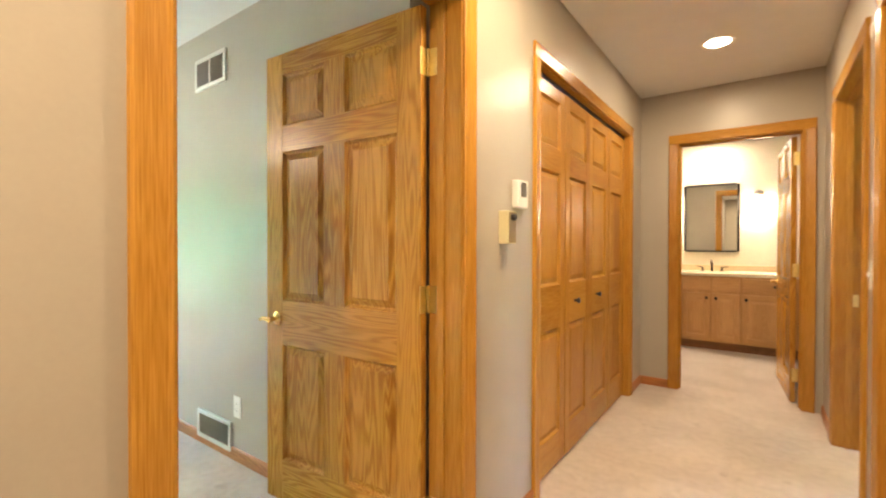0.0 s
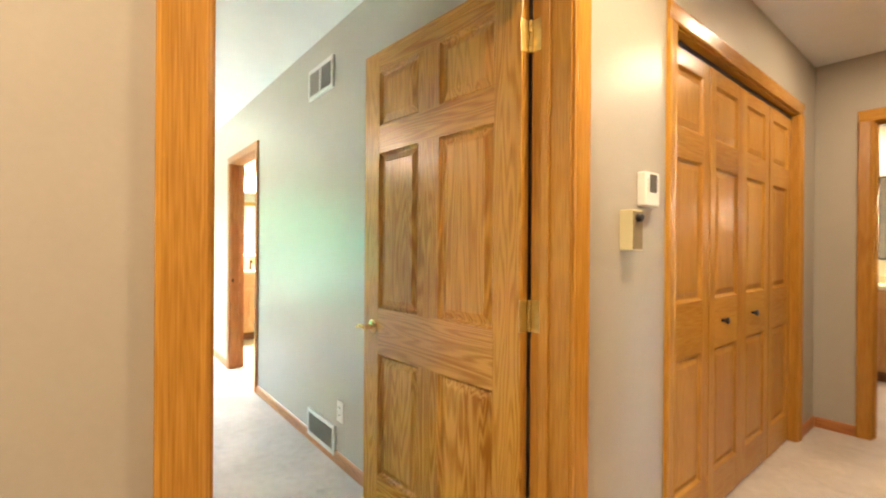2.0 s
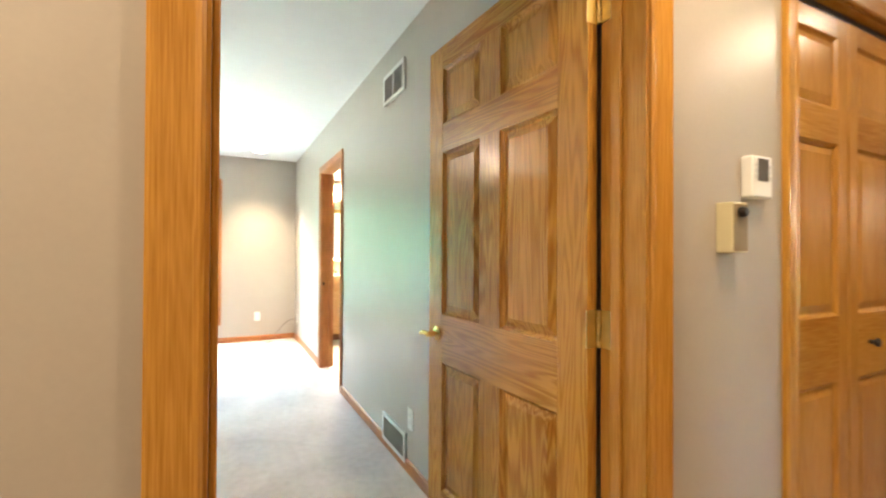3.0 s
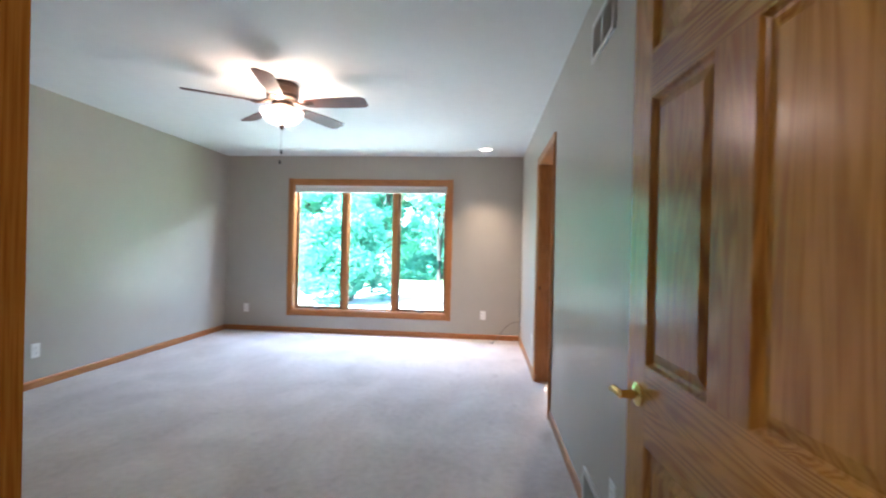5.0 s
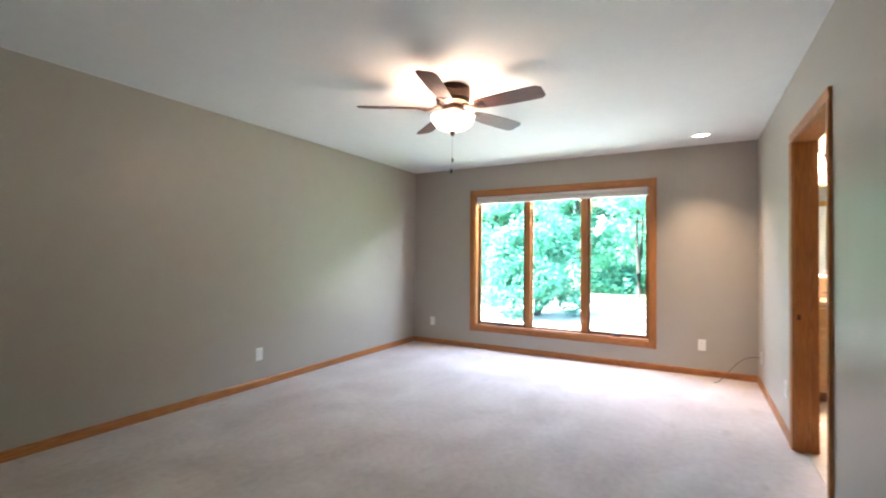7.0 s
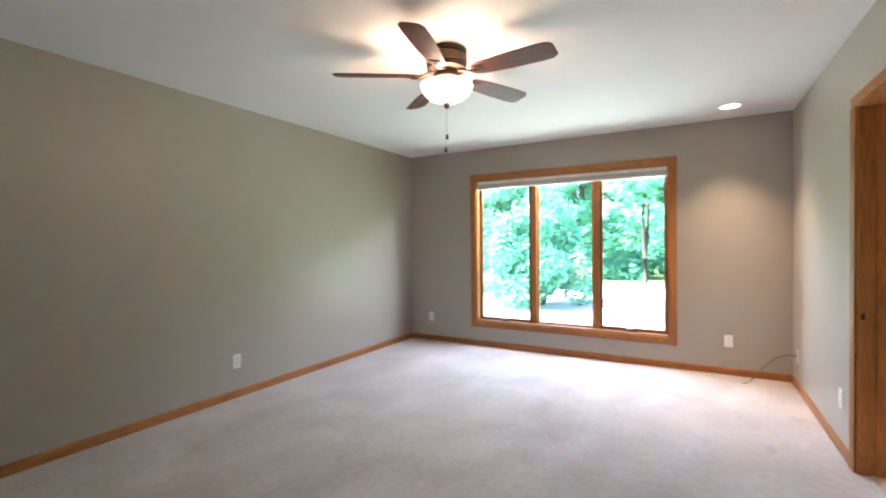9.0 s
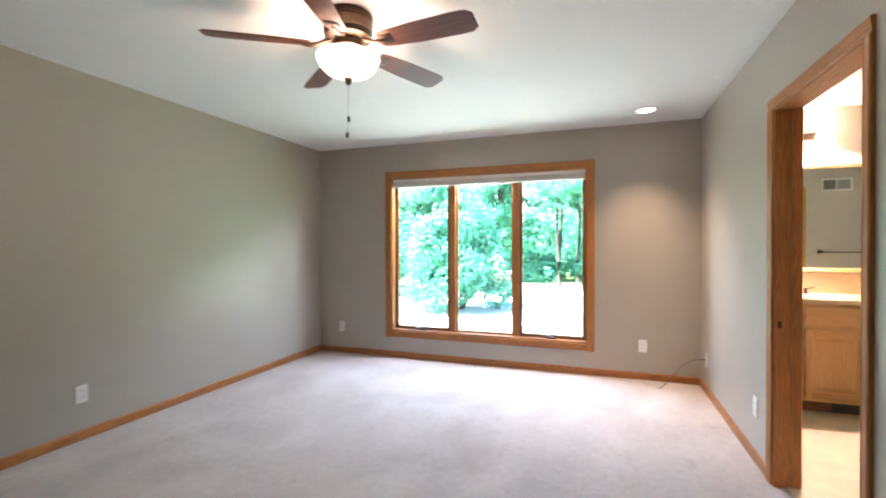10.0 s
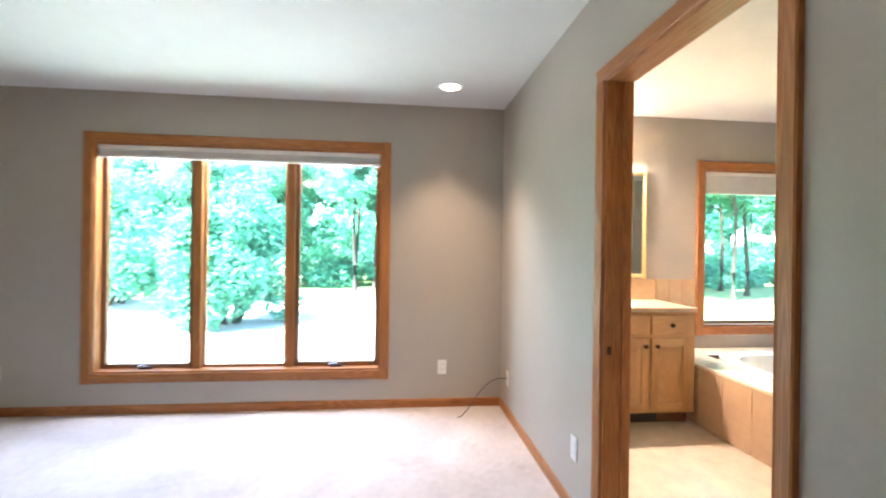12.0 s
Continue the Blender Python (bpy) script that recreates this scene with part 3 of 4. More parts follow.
# ---- windows ----
def window(name, y0, y1, z0, z1, lights, label, cranks=(), mat=REDDENED_OAK):
    """A window in the wall x = XW: lined opening, flat casing, sashes with panes."""
    w = empty(name, pose(XW, 0, 0), label, "window", kind="structure")
    d = 0.18
    c = 0.07
    F = [(0.0, 0.0), (0.0, 0.014), (0.004, 0.017), (0.064, 0.017), (0.07, 0.012), (0.07, 0.0)]
    part("casing", extrude_profile(F, (0, y0 + 0.004, z0 - c), (0, y0 + 0.004, z1 + c), (0, -1, 0), (1, 0, 0)), mat[2], w)
    part("casing", extrude_profile(F, (0, y1 - 0.004, z0 - c), (0, y1 - 0.004, z1 + c), (0, 1, 0), (1, 0, 0)), mat[2], w)
    part("casing", extrude_profile(F, (0, y0 + 0.0041, z1 - 0.004), (0, y1 - 0.0041, z1 - 0.004), (0, 0, 1), (1, 0, 0)), mat[1], w)
    part("casing", extrude_profile(F, (0, y0 + 0.0041, z0 + 0.004), (0, y1 - 0.0041, z0 + 0.004), (0, 0, -1), (1, 0, 0)), mat[1], w)
    part("lining", box(-d, 0, y0, y0 + 0.018, z0, z1), mat[2], w)
    part("lining", box(-d, 0, y1 - 0.018, y1, z0, z1), mat[2], w)
    part("lining", box(-d, 0, y0 + 0.018, y1 - 0.018, z1 - 0.018, z1), mat[1], w)
    part("sill", box(-d, 0, y0 + 0.018, y1 - 0.018, z0, z0 + 0.018), mat[1], w)
    a0, a1, b0, b1 = y0 + 0.018, y1 - 0.018, z0 + 0.018, z1 - 0.018
    pitch = (a1 - a0) / lights
    for k in range(lights):
        s0, s1 = a0 + k * pitch + (0.032 if k else 0), a0 + (k + 1) * pitch - (0.032 if k < lights - 1 else 0)
        if k:
            part("mullion_post", box(-0.15, -0.062, a0 + k * pitch - 0.032, a0 + k * pitch + 0.032, b0, b1, 0.005), mat[2], w)
        fixed = k not in cranks
        e = 0.020 if fixed else 0.034
        x0, x1 = (-0.135, -0.10) if fixed else (-0.13, -0.085)
        tone = mat if fixed else SASH
        sash = part("sash", box(x0, x1, s0, s0 + e, b0, b1, 0.003), tone[2], w)
        part("sash_stile", box(x0, x1, s1 - e, s1, b0, b1, 0.003), tone[2], sash)
        part("sash_rail", box(x0, x1, s0 + e, s1 - e, b0, b0 + e, 0.003), tone[1], sash)
        part("sash_rail", box(x0, x1, s0 + e, s1 - e, b1 - e, b1, 0.003), tone[1], sash)
        pane = part("pane", box(x0 + 0.012, x0 + 0.017, s0 + e, s1 - e, b0 + e, b1 - e), GLASS, sash)
        pane.visible_shadow = False
        if not fixed:
            mid = (s0 + s1) / 2
            cr = part("crank", box(-0.085, -0.055, mid - 0.05, mid + 0.05, b0, b0 + 0.016, 0.004), DARK_METAL, sash, "dark metal casement crank")
            part("crank_handle", tube([(-0.065, mid + 0.02, b0 + 0.014), (-0.055, mid + 0.01, b0 + 0.028), (-0.05, mid - 0.03, b0 + 0.03), (-0.05, mid - 0.06, b0 + 0.022)], 0.006, 8), CHROME, sash, smooth=True)
    return w


window("window_1", *WIN, 3, "oak-trimmed triple casement window with fixed centre pane", cranks=(0, 2))
window("window_2", *EWIN, 1, "oak-trimmed bathroom picture window above the tub")


def pleated_shade(name, y0, y1, z0, z1, label, folds):
    """A cellular shade drawn up under the window's head."""
    sh = empty(name, pose(XW - 0.03, 0, 0), label, "window shade")
    part("head_rail", box(-0.03, 0.02, y0, y1, z1 - 0.035, z1, 0.004), SHADE, sh)
    step = (z1 - 0.035 - z0 - 0.018) / folds
    for k in range(folds):
        z = z0 + 0.018 + k * step
        part("pleat", extrude_profile([(0.0, -0.018), (step / 2, -0.026), (step - 0.0008, -0.018), (step - 0.0008, 0.010), (step / 2, 0.018), (0.0, 0.010)],
             (0, y0 + 0.003, z), (0, y1 - 0.003, z), (0, 0, 1), (1, 0, 0)), SHADE, sh)
    part("bottom_rail", box(-0.026, 0.018, y0, y1, z0, z0 + 0.017, 0.004), SHADE, sh)
    return sh


pleated_shade("window_shade", WIN[0] + 0.022, WIN[1] - 0.022, 1.945, WIN[3] - 0.02, "white cellular shade raised at the window head", 5)
pleated_shade("window_shade", EWIN[0] + 0.022, EWIN[1] - 0.022, 1.80, EWIN[3] - 0.02, "white cellular shade half raised over bathroom window", 10)


# ---- fittings on walls and ceiling ----
def downlight(x, y, label):
    d = empty("recessed_downlight", pose(x, y, H), label, "ceiling light", "recessed downlights")
    part("trim_ring", lathe([(0.07, 0), (0.07, -0.002), (0.083, -0.008), (0.091, -0.006), (0.094, 0)], 40), PLASTIC, d, smooth=True)
    part("lens", lathe([(0, -0.003), (0.07, -0.003), (0.07, 0)], 40), LENS, d, "glowing lens")
    return d


downlight(*HALL_CAN, "white-trimmed recessed downlight lit in hall ceiling")
downlight(*HALL_CAN_2, "white-trimmed recessed downlight lit in hall ceiling")
downlight(*HALL_CAN_3, "white-trimmed recessed downlight lit in hall ceiling")
downlight(*BED_CAN, "white-trimmed recessed downlight lit in bedroom ceiling")
downlight(*BATH_CAN, "white-trimmed recessed downlight lit above bathroom vanity")


def wall_plate(name, m, label, category, kind_of="outlet", group="outlets"):
    """A white cover plate: y=0 on the wall, facing +y."""
    p = empty(name, m, label, category, group)
    part("plate", box(-0.036, 0.036, 0, 0.006, -0.058, 0.058, 0.003), PLASTIC, p)
    if kind_of == "outlet":
        for z in (-0.02, 0.02):
            s = part("socket", box(-0.017, 0.017, 0.006, 0.0085, z - 0.014, z + 0.014, 0.002), PLASTIC, p)
            for x in (-0.006, 0.006):
                part("slot", box(x - 0.0012, x + 0.0012, 0.0085, 0.0088, z - 0.003, z + 0.006), NEAR_BLACK, s)
    elif kind_of == "switch":
        part("toggle", box(-0.005, 0.005, 0.006, 0.016, -0.006, 0.012, 0.002), PLASTIC, p)
    else:
        part("jack", lathe([(0, 0.006), (0.006, 0.006), (0.006, 0.014), (0, 0.014)], 12, m=pose(0, 0, 0, -90)), CHROME, p)
    return p


wall_plate("wall_outlet", pose(XW, 0.975, 0.322, 0, 0, -90), "white duplex outlet on the window wall", "outlet")
wall_plate("wall_outlet", pose(XW, -2.335, 0.315, 0, 0, -90), "white duplex outlet near room corner", "outlet")
wall_plate("wall_outlet", pose(-3.95, YS, 0.305, 0, 0, 0), "white duplex outlet on long blank wall", "outlet")
wall_plate("wall_outlet", pose(-5.085, YV, 0.325, 0, 0, 180), "white duplex outlet beside the bathroom doorway", "outlet")
wall_plate("wall_outlet", pose(-2.385, YV, 0.295, 0, 0, 180), "white duplex outlet above the return grille", "outlet")
wall_plate("cable_jack", pose(-6.36, YV, 0.29, 0, 0, 180), "white cable wall plate with a loose cord", "wall plate", "jack")
wall_plate("light_switch", pose(XE, 2.567, 1.068, 0, 0, 90), "white toggle light switch in the hall", "light switch", "switch")
cable = part("loose_cable", tube([(-6.36, YV - 0.014, 0.29), (-6.37, YV - 0.07, 0.288), (-6.38, YV - 0.13, 0.265), (-6.385, YV - 0.19, 0.215), (-6.38, YV - 0.25, 0.14), (-6.37, YV - 0.31, 0.055), (-6.36, YV - 0.36, 0.006), (-6.35, YV - 0.39, 0.004)], 0.0038, 8), CORD, smooth=True)
tagged(cable, "dark loose coaxial cord drooping to the carpet", "cable")


def grille(name, m, w, h, rows, split, label):
    """A stamped wall grille: y=0 on the wall, facing +y, centred."""
    g = empty(name, m, label, "air vent", "wall grilles")
    # Dark sheet in place of the shaded duct behind the slats
    part("duct_shade_sheet", box(-w / 2 + 0.02, w / 2 - 0.02, 0.0005, 0.002, -h / 2 + 0.018, h / 2 - 0.018), DUCT_SHADE, g)
    fr = 0.024
    part("frame", box(-w / 2, w / 2, 0, 0.014, h / 2 - fr, h / 2, 0.003), VENT_WHITE, g)
    part("frame", box(-w / 2, w / 2, 0, 0.014, -h / 2, -h / 2 + fr, 0.003), VENT_WHITE, g)
    part("frame", box(-w / 2, -w / 2 + fr, 0, 0.0135, -h / 2 + fr, h / 2 - fr), VENT_WHITE, g)
    part("frame", box(w / 2 - fr, w / 2, 0, 0.0135, -h / 2 + fr, h / 2 - fr), VENT_WHITE, g)
    if split:
        part("divider", box(-0.008, 0.008, 0.002, 0.013, -h / 2 + fr, h / 2 - fr), VENT_WHITE, g)
    n = int((w - 2 * fr) / 0.0135)
    for k in range(n):
        x = -w / 2 + fr + (k + 0.5) * (w - 2 * fr) / n
        part("slat", box(-0.0012, 0.0012, -0.0055, 0.0055, -h / 2 + fr, h / 2 - fr), VENT_SLAT, g, m=pose(x, 0.0078, 0, 0, 0, 35 if (k < n / 2 or not split) else -35))
    return g


grille("air_vent", pose(-2.66, YV, 2.19, 0, 0, 180), 0.35, 0.185, 1, True, "white two-bank supply grille high on wall")
grille("air_vent", pose(-2.63, YV, 0.118, 0, 0, 180), 0.38, 0.165, 1, False, "white return grille at the carpet edge")


def thermostat(m):
    t = empty("thermostat", m, "white thermostat with grey screen on hall wall", "thermostat")
    part("body", box(-0.047, 0.047, 0, 0.034, -0.058, 0.058, 0.006), PLASTIC, t)
    part("screen", box(-0.026, 0.024, 0.034, 0.0352, -0.012, 0.05), GREY_SCREEN, t, "dark grey display")
    for x in (-0.037, 0.035):
        for z in (0.0, 0.015, 0.03):
            part("button", box(x - 0.006, x + 0.006, 0.034, 0.0365, z - 0.004, z + 0.004, 0.001), VENT_WHITE, t)
    return t


thermostat(pose(XH, 1.878, 1.398, 0, 0, -90))
chime = empty("wall_keeper", pose(XH, 1.755, 1.255, 0, 0, -90), "ivory wall box with brown face and dark knob", "wall control")
part("body", box(-0.033, 0.033, 0, 0.044, -0.066, 0.066, 0.003), IVORY, chime)
part("face", box(-0.029, 0.030, 0.044, 0.0458, -0.061, 0.060), BROWN_FACE, chime, "brown metal face")
part("knob", lathe([(0, 0), (0.014, 0), (0.014, 0.01), (0.01, 0.016), (0, 0.017)], 18), DARK_METAL, chime, m=pose(0.002, 0.0458, 0.040, -90), smooth=True)
sensor = part("door_sensor", lathe([(0, 0), (0.034, 0), (0.034, 0.012), (0.026, 0.022), (0, 0.024)], 24), PLASTIC, smooth=True)
sensor.matrix_world = pose(XE, 2.485, 2.0, 0, -90, 0)
tagged(sensor, "small round white sensor on hall wall", "sensor")


# ---- ceiling fan ----
def blade_mesh():
    """A fan blade along +x with a clipped end and a slight twist."""
    bm = bmesh.new()
    outline = [(0.185, 0.048), (0.24, 0.058), (0.40, 0.068), (0.58, 0.073), (0.645, 0.070), (0.675, 0.045)]
    top, bot = [], []
    for x, y in outline:
        for s, lst in ((1, top), (-1, bot)):
            lst.append(bm.verts.new((x, s * y, 0)))
    faces = [bm.faces.new((top[k], top[k + 1], bot[k + 1], bot[k])) for k in range(len(top) - 1)]
    r = bmesh.ops.extrude_face_region(bm, geom=faces)
    for v in r["geom"]:
        if isinstance(v, bmesh.types.BMVert):
            v.co.z -= 0.006
    es = [e for e in bm.edges if e.calc_face_angle(0) > 1]
    bmesh.ops.bevel(bm, geom=es, offset=0.0015, segments=1, affect="EDGES")
    return bm


fan = empty("ceiling_fan", pose(*FAN, H), "dark bronze five-blade ceiling fan with lit bowl", "ceiling fan")
part("housing", lathe([(0, 0), (0.118, 0), (0.122, -0.006), (0.122, -0.03), (0.115, -0.034), (0.122, -0.038), (0.124, -0.085), (0.116, -0.09), (0.121, -0.095), (0.116, -0.115), (0.09, -0.128), (0, -0.13)], 48), BRONZE, fan, "dark bronze ribbed motor housing", smooth=True)
part("switch_cup", lathe([(0.05, -0.13), (0.075, -0.138), (0.078, -0.165), (0.062, -0.178), (0.05, -0.185), (0, -0.186)], 40), BRONZE, fan, smooth=True)
part("bowl", lathe([(0.148, -0.205), (0.156, -0.208), (0.153, -0.225), (0.138, -0.255), (0.108, -0.285), (0.066, -0.303), (0.02, -0.31), (0, -0.31), (0, -0.305), (0.064, -0.298), (0.104, -0.281), (0.132, -0.252), (0.146, -0.225), (0.148, -0.205)], 48), BOWL, fan, "frosted glass bowl, lit", smooth=True)
part("finial", lathe([(0, -0.305), (0.022, -0.311), (0.026, -0.318), (0.016, -0.325), (0.017, -0.333), (0.009, -0.345), (0, -0.347)], 20), BRONZE, fan, smooth=True)
part("centre_rod", lathe([(0, -0.18), (0.005, -0.18), (0.005, -0.305), (0, -0.305)], 10), BRONZE, fan)
blade_me = None
for k in range(5):
    a = 14.5 + 72 * k
    m = pose(0, 0, -0.150, 0, 0, a) @ pose(0, 0, 0, -13, 0, 0)
    if blade_me is None:
        bl = part("blade", blade_mesh(), BLADE, fan, "dark walnut blade", m)
        blade_me = bl.data
        arm = tube([(0.085, 0, 0.02), (0.115, 0, 0.012), (0.145, 0, -0.004), (0.185, 0, -0.012), (0.225, 0, -0.0105)], [0.012, 0.011, 0.010, 0.013, 0.006], 10)
        add_box(arm, 0.18, 0.255, -0.034, 0.034, -0.011, -0.0065, 0.002)
        for x, y in ((0.2, 0.02), (0.2, -0.02), (0.24, 0.0)):
            lathe([(0, -0.0145), (0.005, -0.0135), (0.006, -0.011)], 8, arm, Matrix.Translation((x, y, 0)))
        am = part("blade_arm", arm, BRONZE, bl, smooth=True)
        arm_me = am.data
    else:
        bl = new("blade", blade_me)
        bl.parent, bl.matrix_local = fan, m
        tagged(bl, "dark walnut blade")
        am = new("blade_arm", arm_me)
        am.parent = bl
for x, y, z in ((0.006, 0.004, -0.535), (-0.006, -0.012, -0.61)):
    ch = part("pull_chain", tube([(x * 0.5, y * 0.5, -0.325), (x, y, z + 0.03)], 0.0012, 6), CHROME, fan)
    part("chain_fob", lathe([(0, 0.032), (0.0045, 0.03), (0.0075, 0.022), (0.0075, 0.004), (0.004, 0), (0, 0)], 12), DARK_METAL, ch, m=pose(x, y, z), smooth=True)


# ---- bathrooms ----
def shaker(parent, name, x0, x1, z0, z1, mat, knob=None, y=0.0):
    """A frame-and-panel front standing on y=0 and facing +y, with an optional knob."""
    r = 0.05 if z1 - z0 > 0.25 else 0.0
    if r:
        d = part(name, box(x0, x0 + r, y, y + 0.019, z0, z1, 0.003), mat[2], parent)
        part("stile", box(x1 - r, x1, y, y + 0.019, z0, z1, 0.003), mat[2], d)
        part("rail", box(x0 + r, x1 - r, y, y + 0.0186, z0, z0 + r), mat[0], d)
        part("rail", box(x0 + r, x1 - r, y, y + 0.0186, z1 - r, z1), mat[0], d)
        bm = bmesh.new()
        rings = []
        for i, yy in ((0, y + 0.008), (0.012, y + 0.008), (0.04, y + 0.016)):
            rings.append([bm.verts.new(p) for p in ((x0 + r + i, yy, z0 + r + i), (x1 - r - i, yy, z0 + r + i), (x1 - r - i, yy, z1 - r - i), (x0 + r + i, yy, z1 - r - i))])
        for a, b in zip(rings, rings[1:]):
            for k in range(4):
                bm.faces.new((a[k], a[(k + 1) % 4], b[(k + 1) % 4], b[k]))
        bm.faces.new(rings[-1])
        part("panel", bm, mat[2], d)
    else:
        d = part(name, box(x0, x1, y, y + 0.019, z0, z1, 0.005), mat[0], parent)
    if knob:
        part("knob", lathe(KNOB, 16), DARK_METAL, d, "small dark knob", m=pose(knob[0], y + 0.019, knob[1], -90), smooth=True)
    return d


def vanity(m, width, depth, cells, mat, label):
    """A base cabinet: x along it, front face y=0 facing +y, cells (x0, x1, knob side, drawer knob)."""
    v = empty("vanity_cabinet", m, label, "cabinet")
    part("body", box(0, width, -depth, -0.001, 0.10, 0.84), mat[2], v)
    part("toe_kick", box(0.01, width - 0.01, -depth, -0.07, 0.0, 0.10), SASH[0], v)
    for x0, x1, side, dk in cells:
        shaker(v, "drawer_front", x0 + 0.012, x1 - 0.012, 0.675, 0.82, mat, ((x0 + x1) / 2, 0.747) if dk else None)
        shaker(v, "door", x0 + 0.012, x1 - 0.012, 0.125, 0.645, mat, ((x1 - 0.045) if side > 0 else (x0 + 0.045), 0.595))
    return v


def faucet(m, mat):
    f = empty("faucet", m, "dark widespread faucet on the vanity top", "faucet")
    part("spout", tube([(0, 0, 0), (0, 0, 0.09), (0, 0.02, 0.125), (0, 0.06, 0.135), (0, 0.105, 0.115), (0, 0.115, 0.095)], [0.016, 0.012, 0.011, 0.010, 0.010, 0.010], 12), mat, f, smooth=True)
    for s in (-1, 1):
        part("handle", lathe([(0, 0), (0.022, 0), (0.02, 0.008), (0.012, 0.02), (0.011, 0.045), (0.014, 0.05), (0, 0.055)], 16), mat, f, m=pose(s * 0.1, 0, 0), smooth=True)
        part("lever", tube([(s * 0.1, 0, 0.047), (s * 0.13, 0.005, 0.052), (s * 0.165, 0.01, 0.058)], [0.007, 0.006, 0.0045], 8), mat, f, smooth=True)
    return f


def counter(m, width, depth, z, splash, label, mat=COUNTER, splash_mat=COUNTER):
    c = empty("countertop", m, label, "countertop")
    part("slab", box(-0.005, width + 0.005, -depth, 0.025, z, z + 0.035, 0.006), mat, c)
    part("backsplash", box(0, width, -depth, -depth + 0.02, z + 0.035, splash, 0.003), splash_mat, c)
    part("basin", lathe([(0.20, 0.0355), (0.205, 0.038), (0.195, 0.041), (0.17, 0.0385), (0.1, 0.0365), (0, 0.036)], 40, m=pose(width / 2 - 0.05, -depth / 2 + 0.02, z)), ENAMEL, c, "white oval basin rim", smooth=True)
    return c


# hall bathroom: cabinet front at y = 5.97, facing the hall
V1 = pose(1.0, 5.97, 0, 0, 0, 180)
vanity(V1, 2.2, 0.575, [(0.2, 0.66, -1, True), (0.66, 1.25, 1, True), (1.25, 1.53, 1, False), (1.53, 1.83, -1, False), (1.83, 2.18, 1, True)], MAPLE, "honey maple vanity cabinet with dark knobs")
counter(V1, 2.2, 0.575, 0.84, 0.945, "cream stone vanity top with tan backsplash", COUNTER, TAN_STONE)
faucet(pose(-0.56, 6.40, 0.875, 0, 0, 180), BRONZE)
mir = empty("bath_mirror", pose(-0.585, 6.55, 1.522, 0, 0, 180), "bathroom mirror with thin dark rim", "mirror")
bm = bmesh.new()
add_box(bm, -0.27, 0.27, 0.012, 0.016, -0.40, 0.40)
part("glass", bm, MIRROR, mir)
for sx in (-1, 1):
    part("rim", extrude_profile([(0, 0), (0, 0.02), (0.012, 0.022), (0.024, 0.014), (0.024, 0)], (sx * 0.27, 0, -0.405), (sx * 0.27, 0, 0.405), (sx, 0, 0), (0, 1, 0)), DARK_METAL, mir)
    part("rim", extrude_profile([(0, 0), (0, 0.02), (0.012, 0.022), (0.018, 0.014), (0.018, 0)], (-0.27, 0, sx * 0.4), (0.27, 0, sx * 0.4), (0, 0, sx), (0, 1, 0)), DARK_METAL, mir)


def sconce(x, y, z):
    s = empty("wall_sconce", pose(x, y, z, 0, 0, 180), "nickel wall sconce with lit opal shade", "wall light", "bathroom sconces")
    part("backplate", lathe([(0, 0), (0.05, 0), (0.05, 0.01), (0.03, 0.018), (0, 0.02)], 24), CHROME, s, m=pose(0, 0, 0.03, -90), smooth=True)
    part("arm", tube([(0, 0.01, 0.03), (0, 0.06, 0.045), (0, 0.10, 0.03)], 0.009, 10), CHROME, s, smooth=True)
    part("cap", lathe([(0, 0.035), (0.03, 0.03), (0.048, 0.012), (0.05, 0.0), (0.0, 0.0)], 24), CHROME, s, m=pose(0, 0.1, 0), smooth=True)
    part("shade", lathe([(0.03, -0.001), (0.045, -0.02), (0.056, -0.07), (0.062, -0.12), (0.058, -0.12), (0.05, -0.07), (0.03, -0.02)], 28), OPAL, s, "lit opal glass shade", m=pose(0, 0.1, 0), smooth=True)
    point_lamp(x, y - 0.1, z - 0.09, 0.2, SOFT, 0.025)


sconce(-0.105, 6.55, 1.76)
sconce(-1.045, 6.55, 1.76)

# second bathroom: cabinet front at x = -6.08, facing the doorway
V2 = pose(-6.08, 2.80, 0, 0, 0, -90)
vanity(V2, 1.21, 0.52, [(0.04, 0.36, 1, True), (0.36, 0.76, -1, False), (0.76, 1.17, 1, False)], MAPLE, "honey maple vanity cabinet beside the tub")
counter(V2, 1.21, 0.52, 0.84, 1.05, "mottled tan vanity top with tile backsplash", TAN_STONE, TILE)
faucet(pose(-6.47, 2.10, 0.875, 0, 0, -90), BRONZE)
tagged(part("floor_register", box(-6.153, -6.146, 2.25, 2.55, 0.012, 0.09, 0.002), NEAR_BLACK), "dark floor register in the toe kick", "air vent")
m2 = empty("gilt_mirror", pose(XW, 2.23, 1.51, 0, 0, -90), "large mirror in a thin gilt frame", "mirror")
part("glass", box(-0.45, 0.45, 0.006, 0.01, -0.42, 0.42), MIRROR, m2)
GF = [(0, 0), (0, 0.012), (0.008, 0.016), (0.02, 0.026), (0.034, 0.022), (0.038, 0.0)]
for sx in (-1, 1):
    part("frame", extrude_profile(GF, (sx * 0.448, 0, -0.456), (sx * 0.448, 0, 0.456), (sx, 0, 0), (0, 1, 0)), GOLD, m2)
    part("frame", extrude_profile(GF, (-0.448, 0, sx * 0.418), (0.448, 0, sx * 0.418), (0, 0, sx), (0, 1, 0)), GOLD, m2)
vl = empty("vanity_light", pose(XW, 2.12, 2.20, 0, 0, -90), "bronze vanity light with three lit shades", "wall light")
part("bar", box(-0.3, 0.3, 0, 0.03, -0.03, 0.03, 0.008), BRONZE, vl)
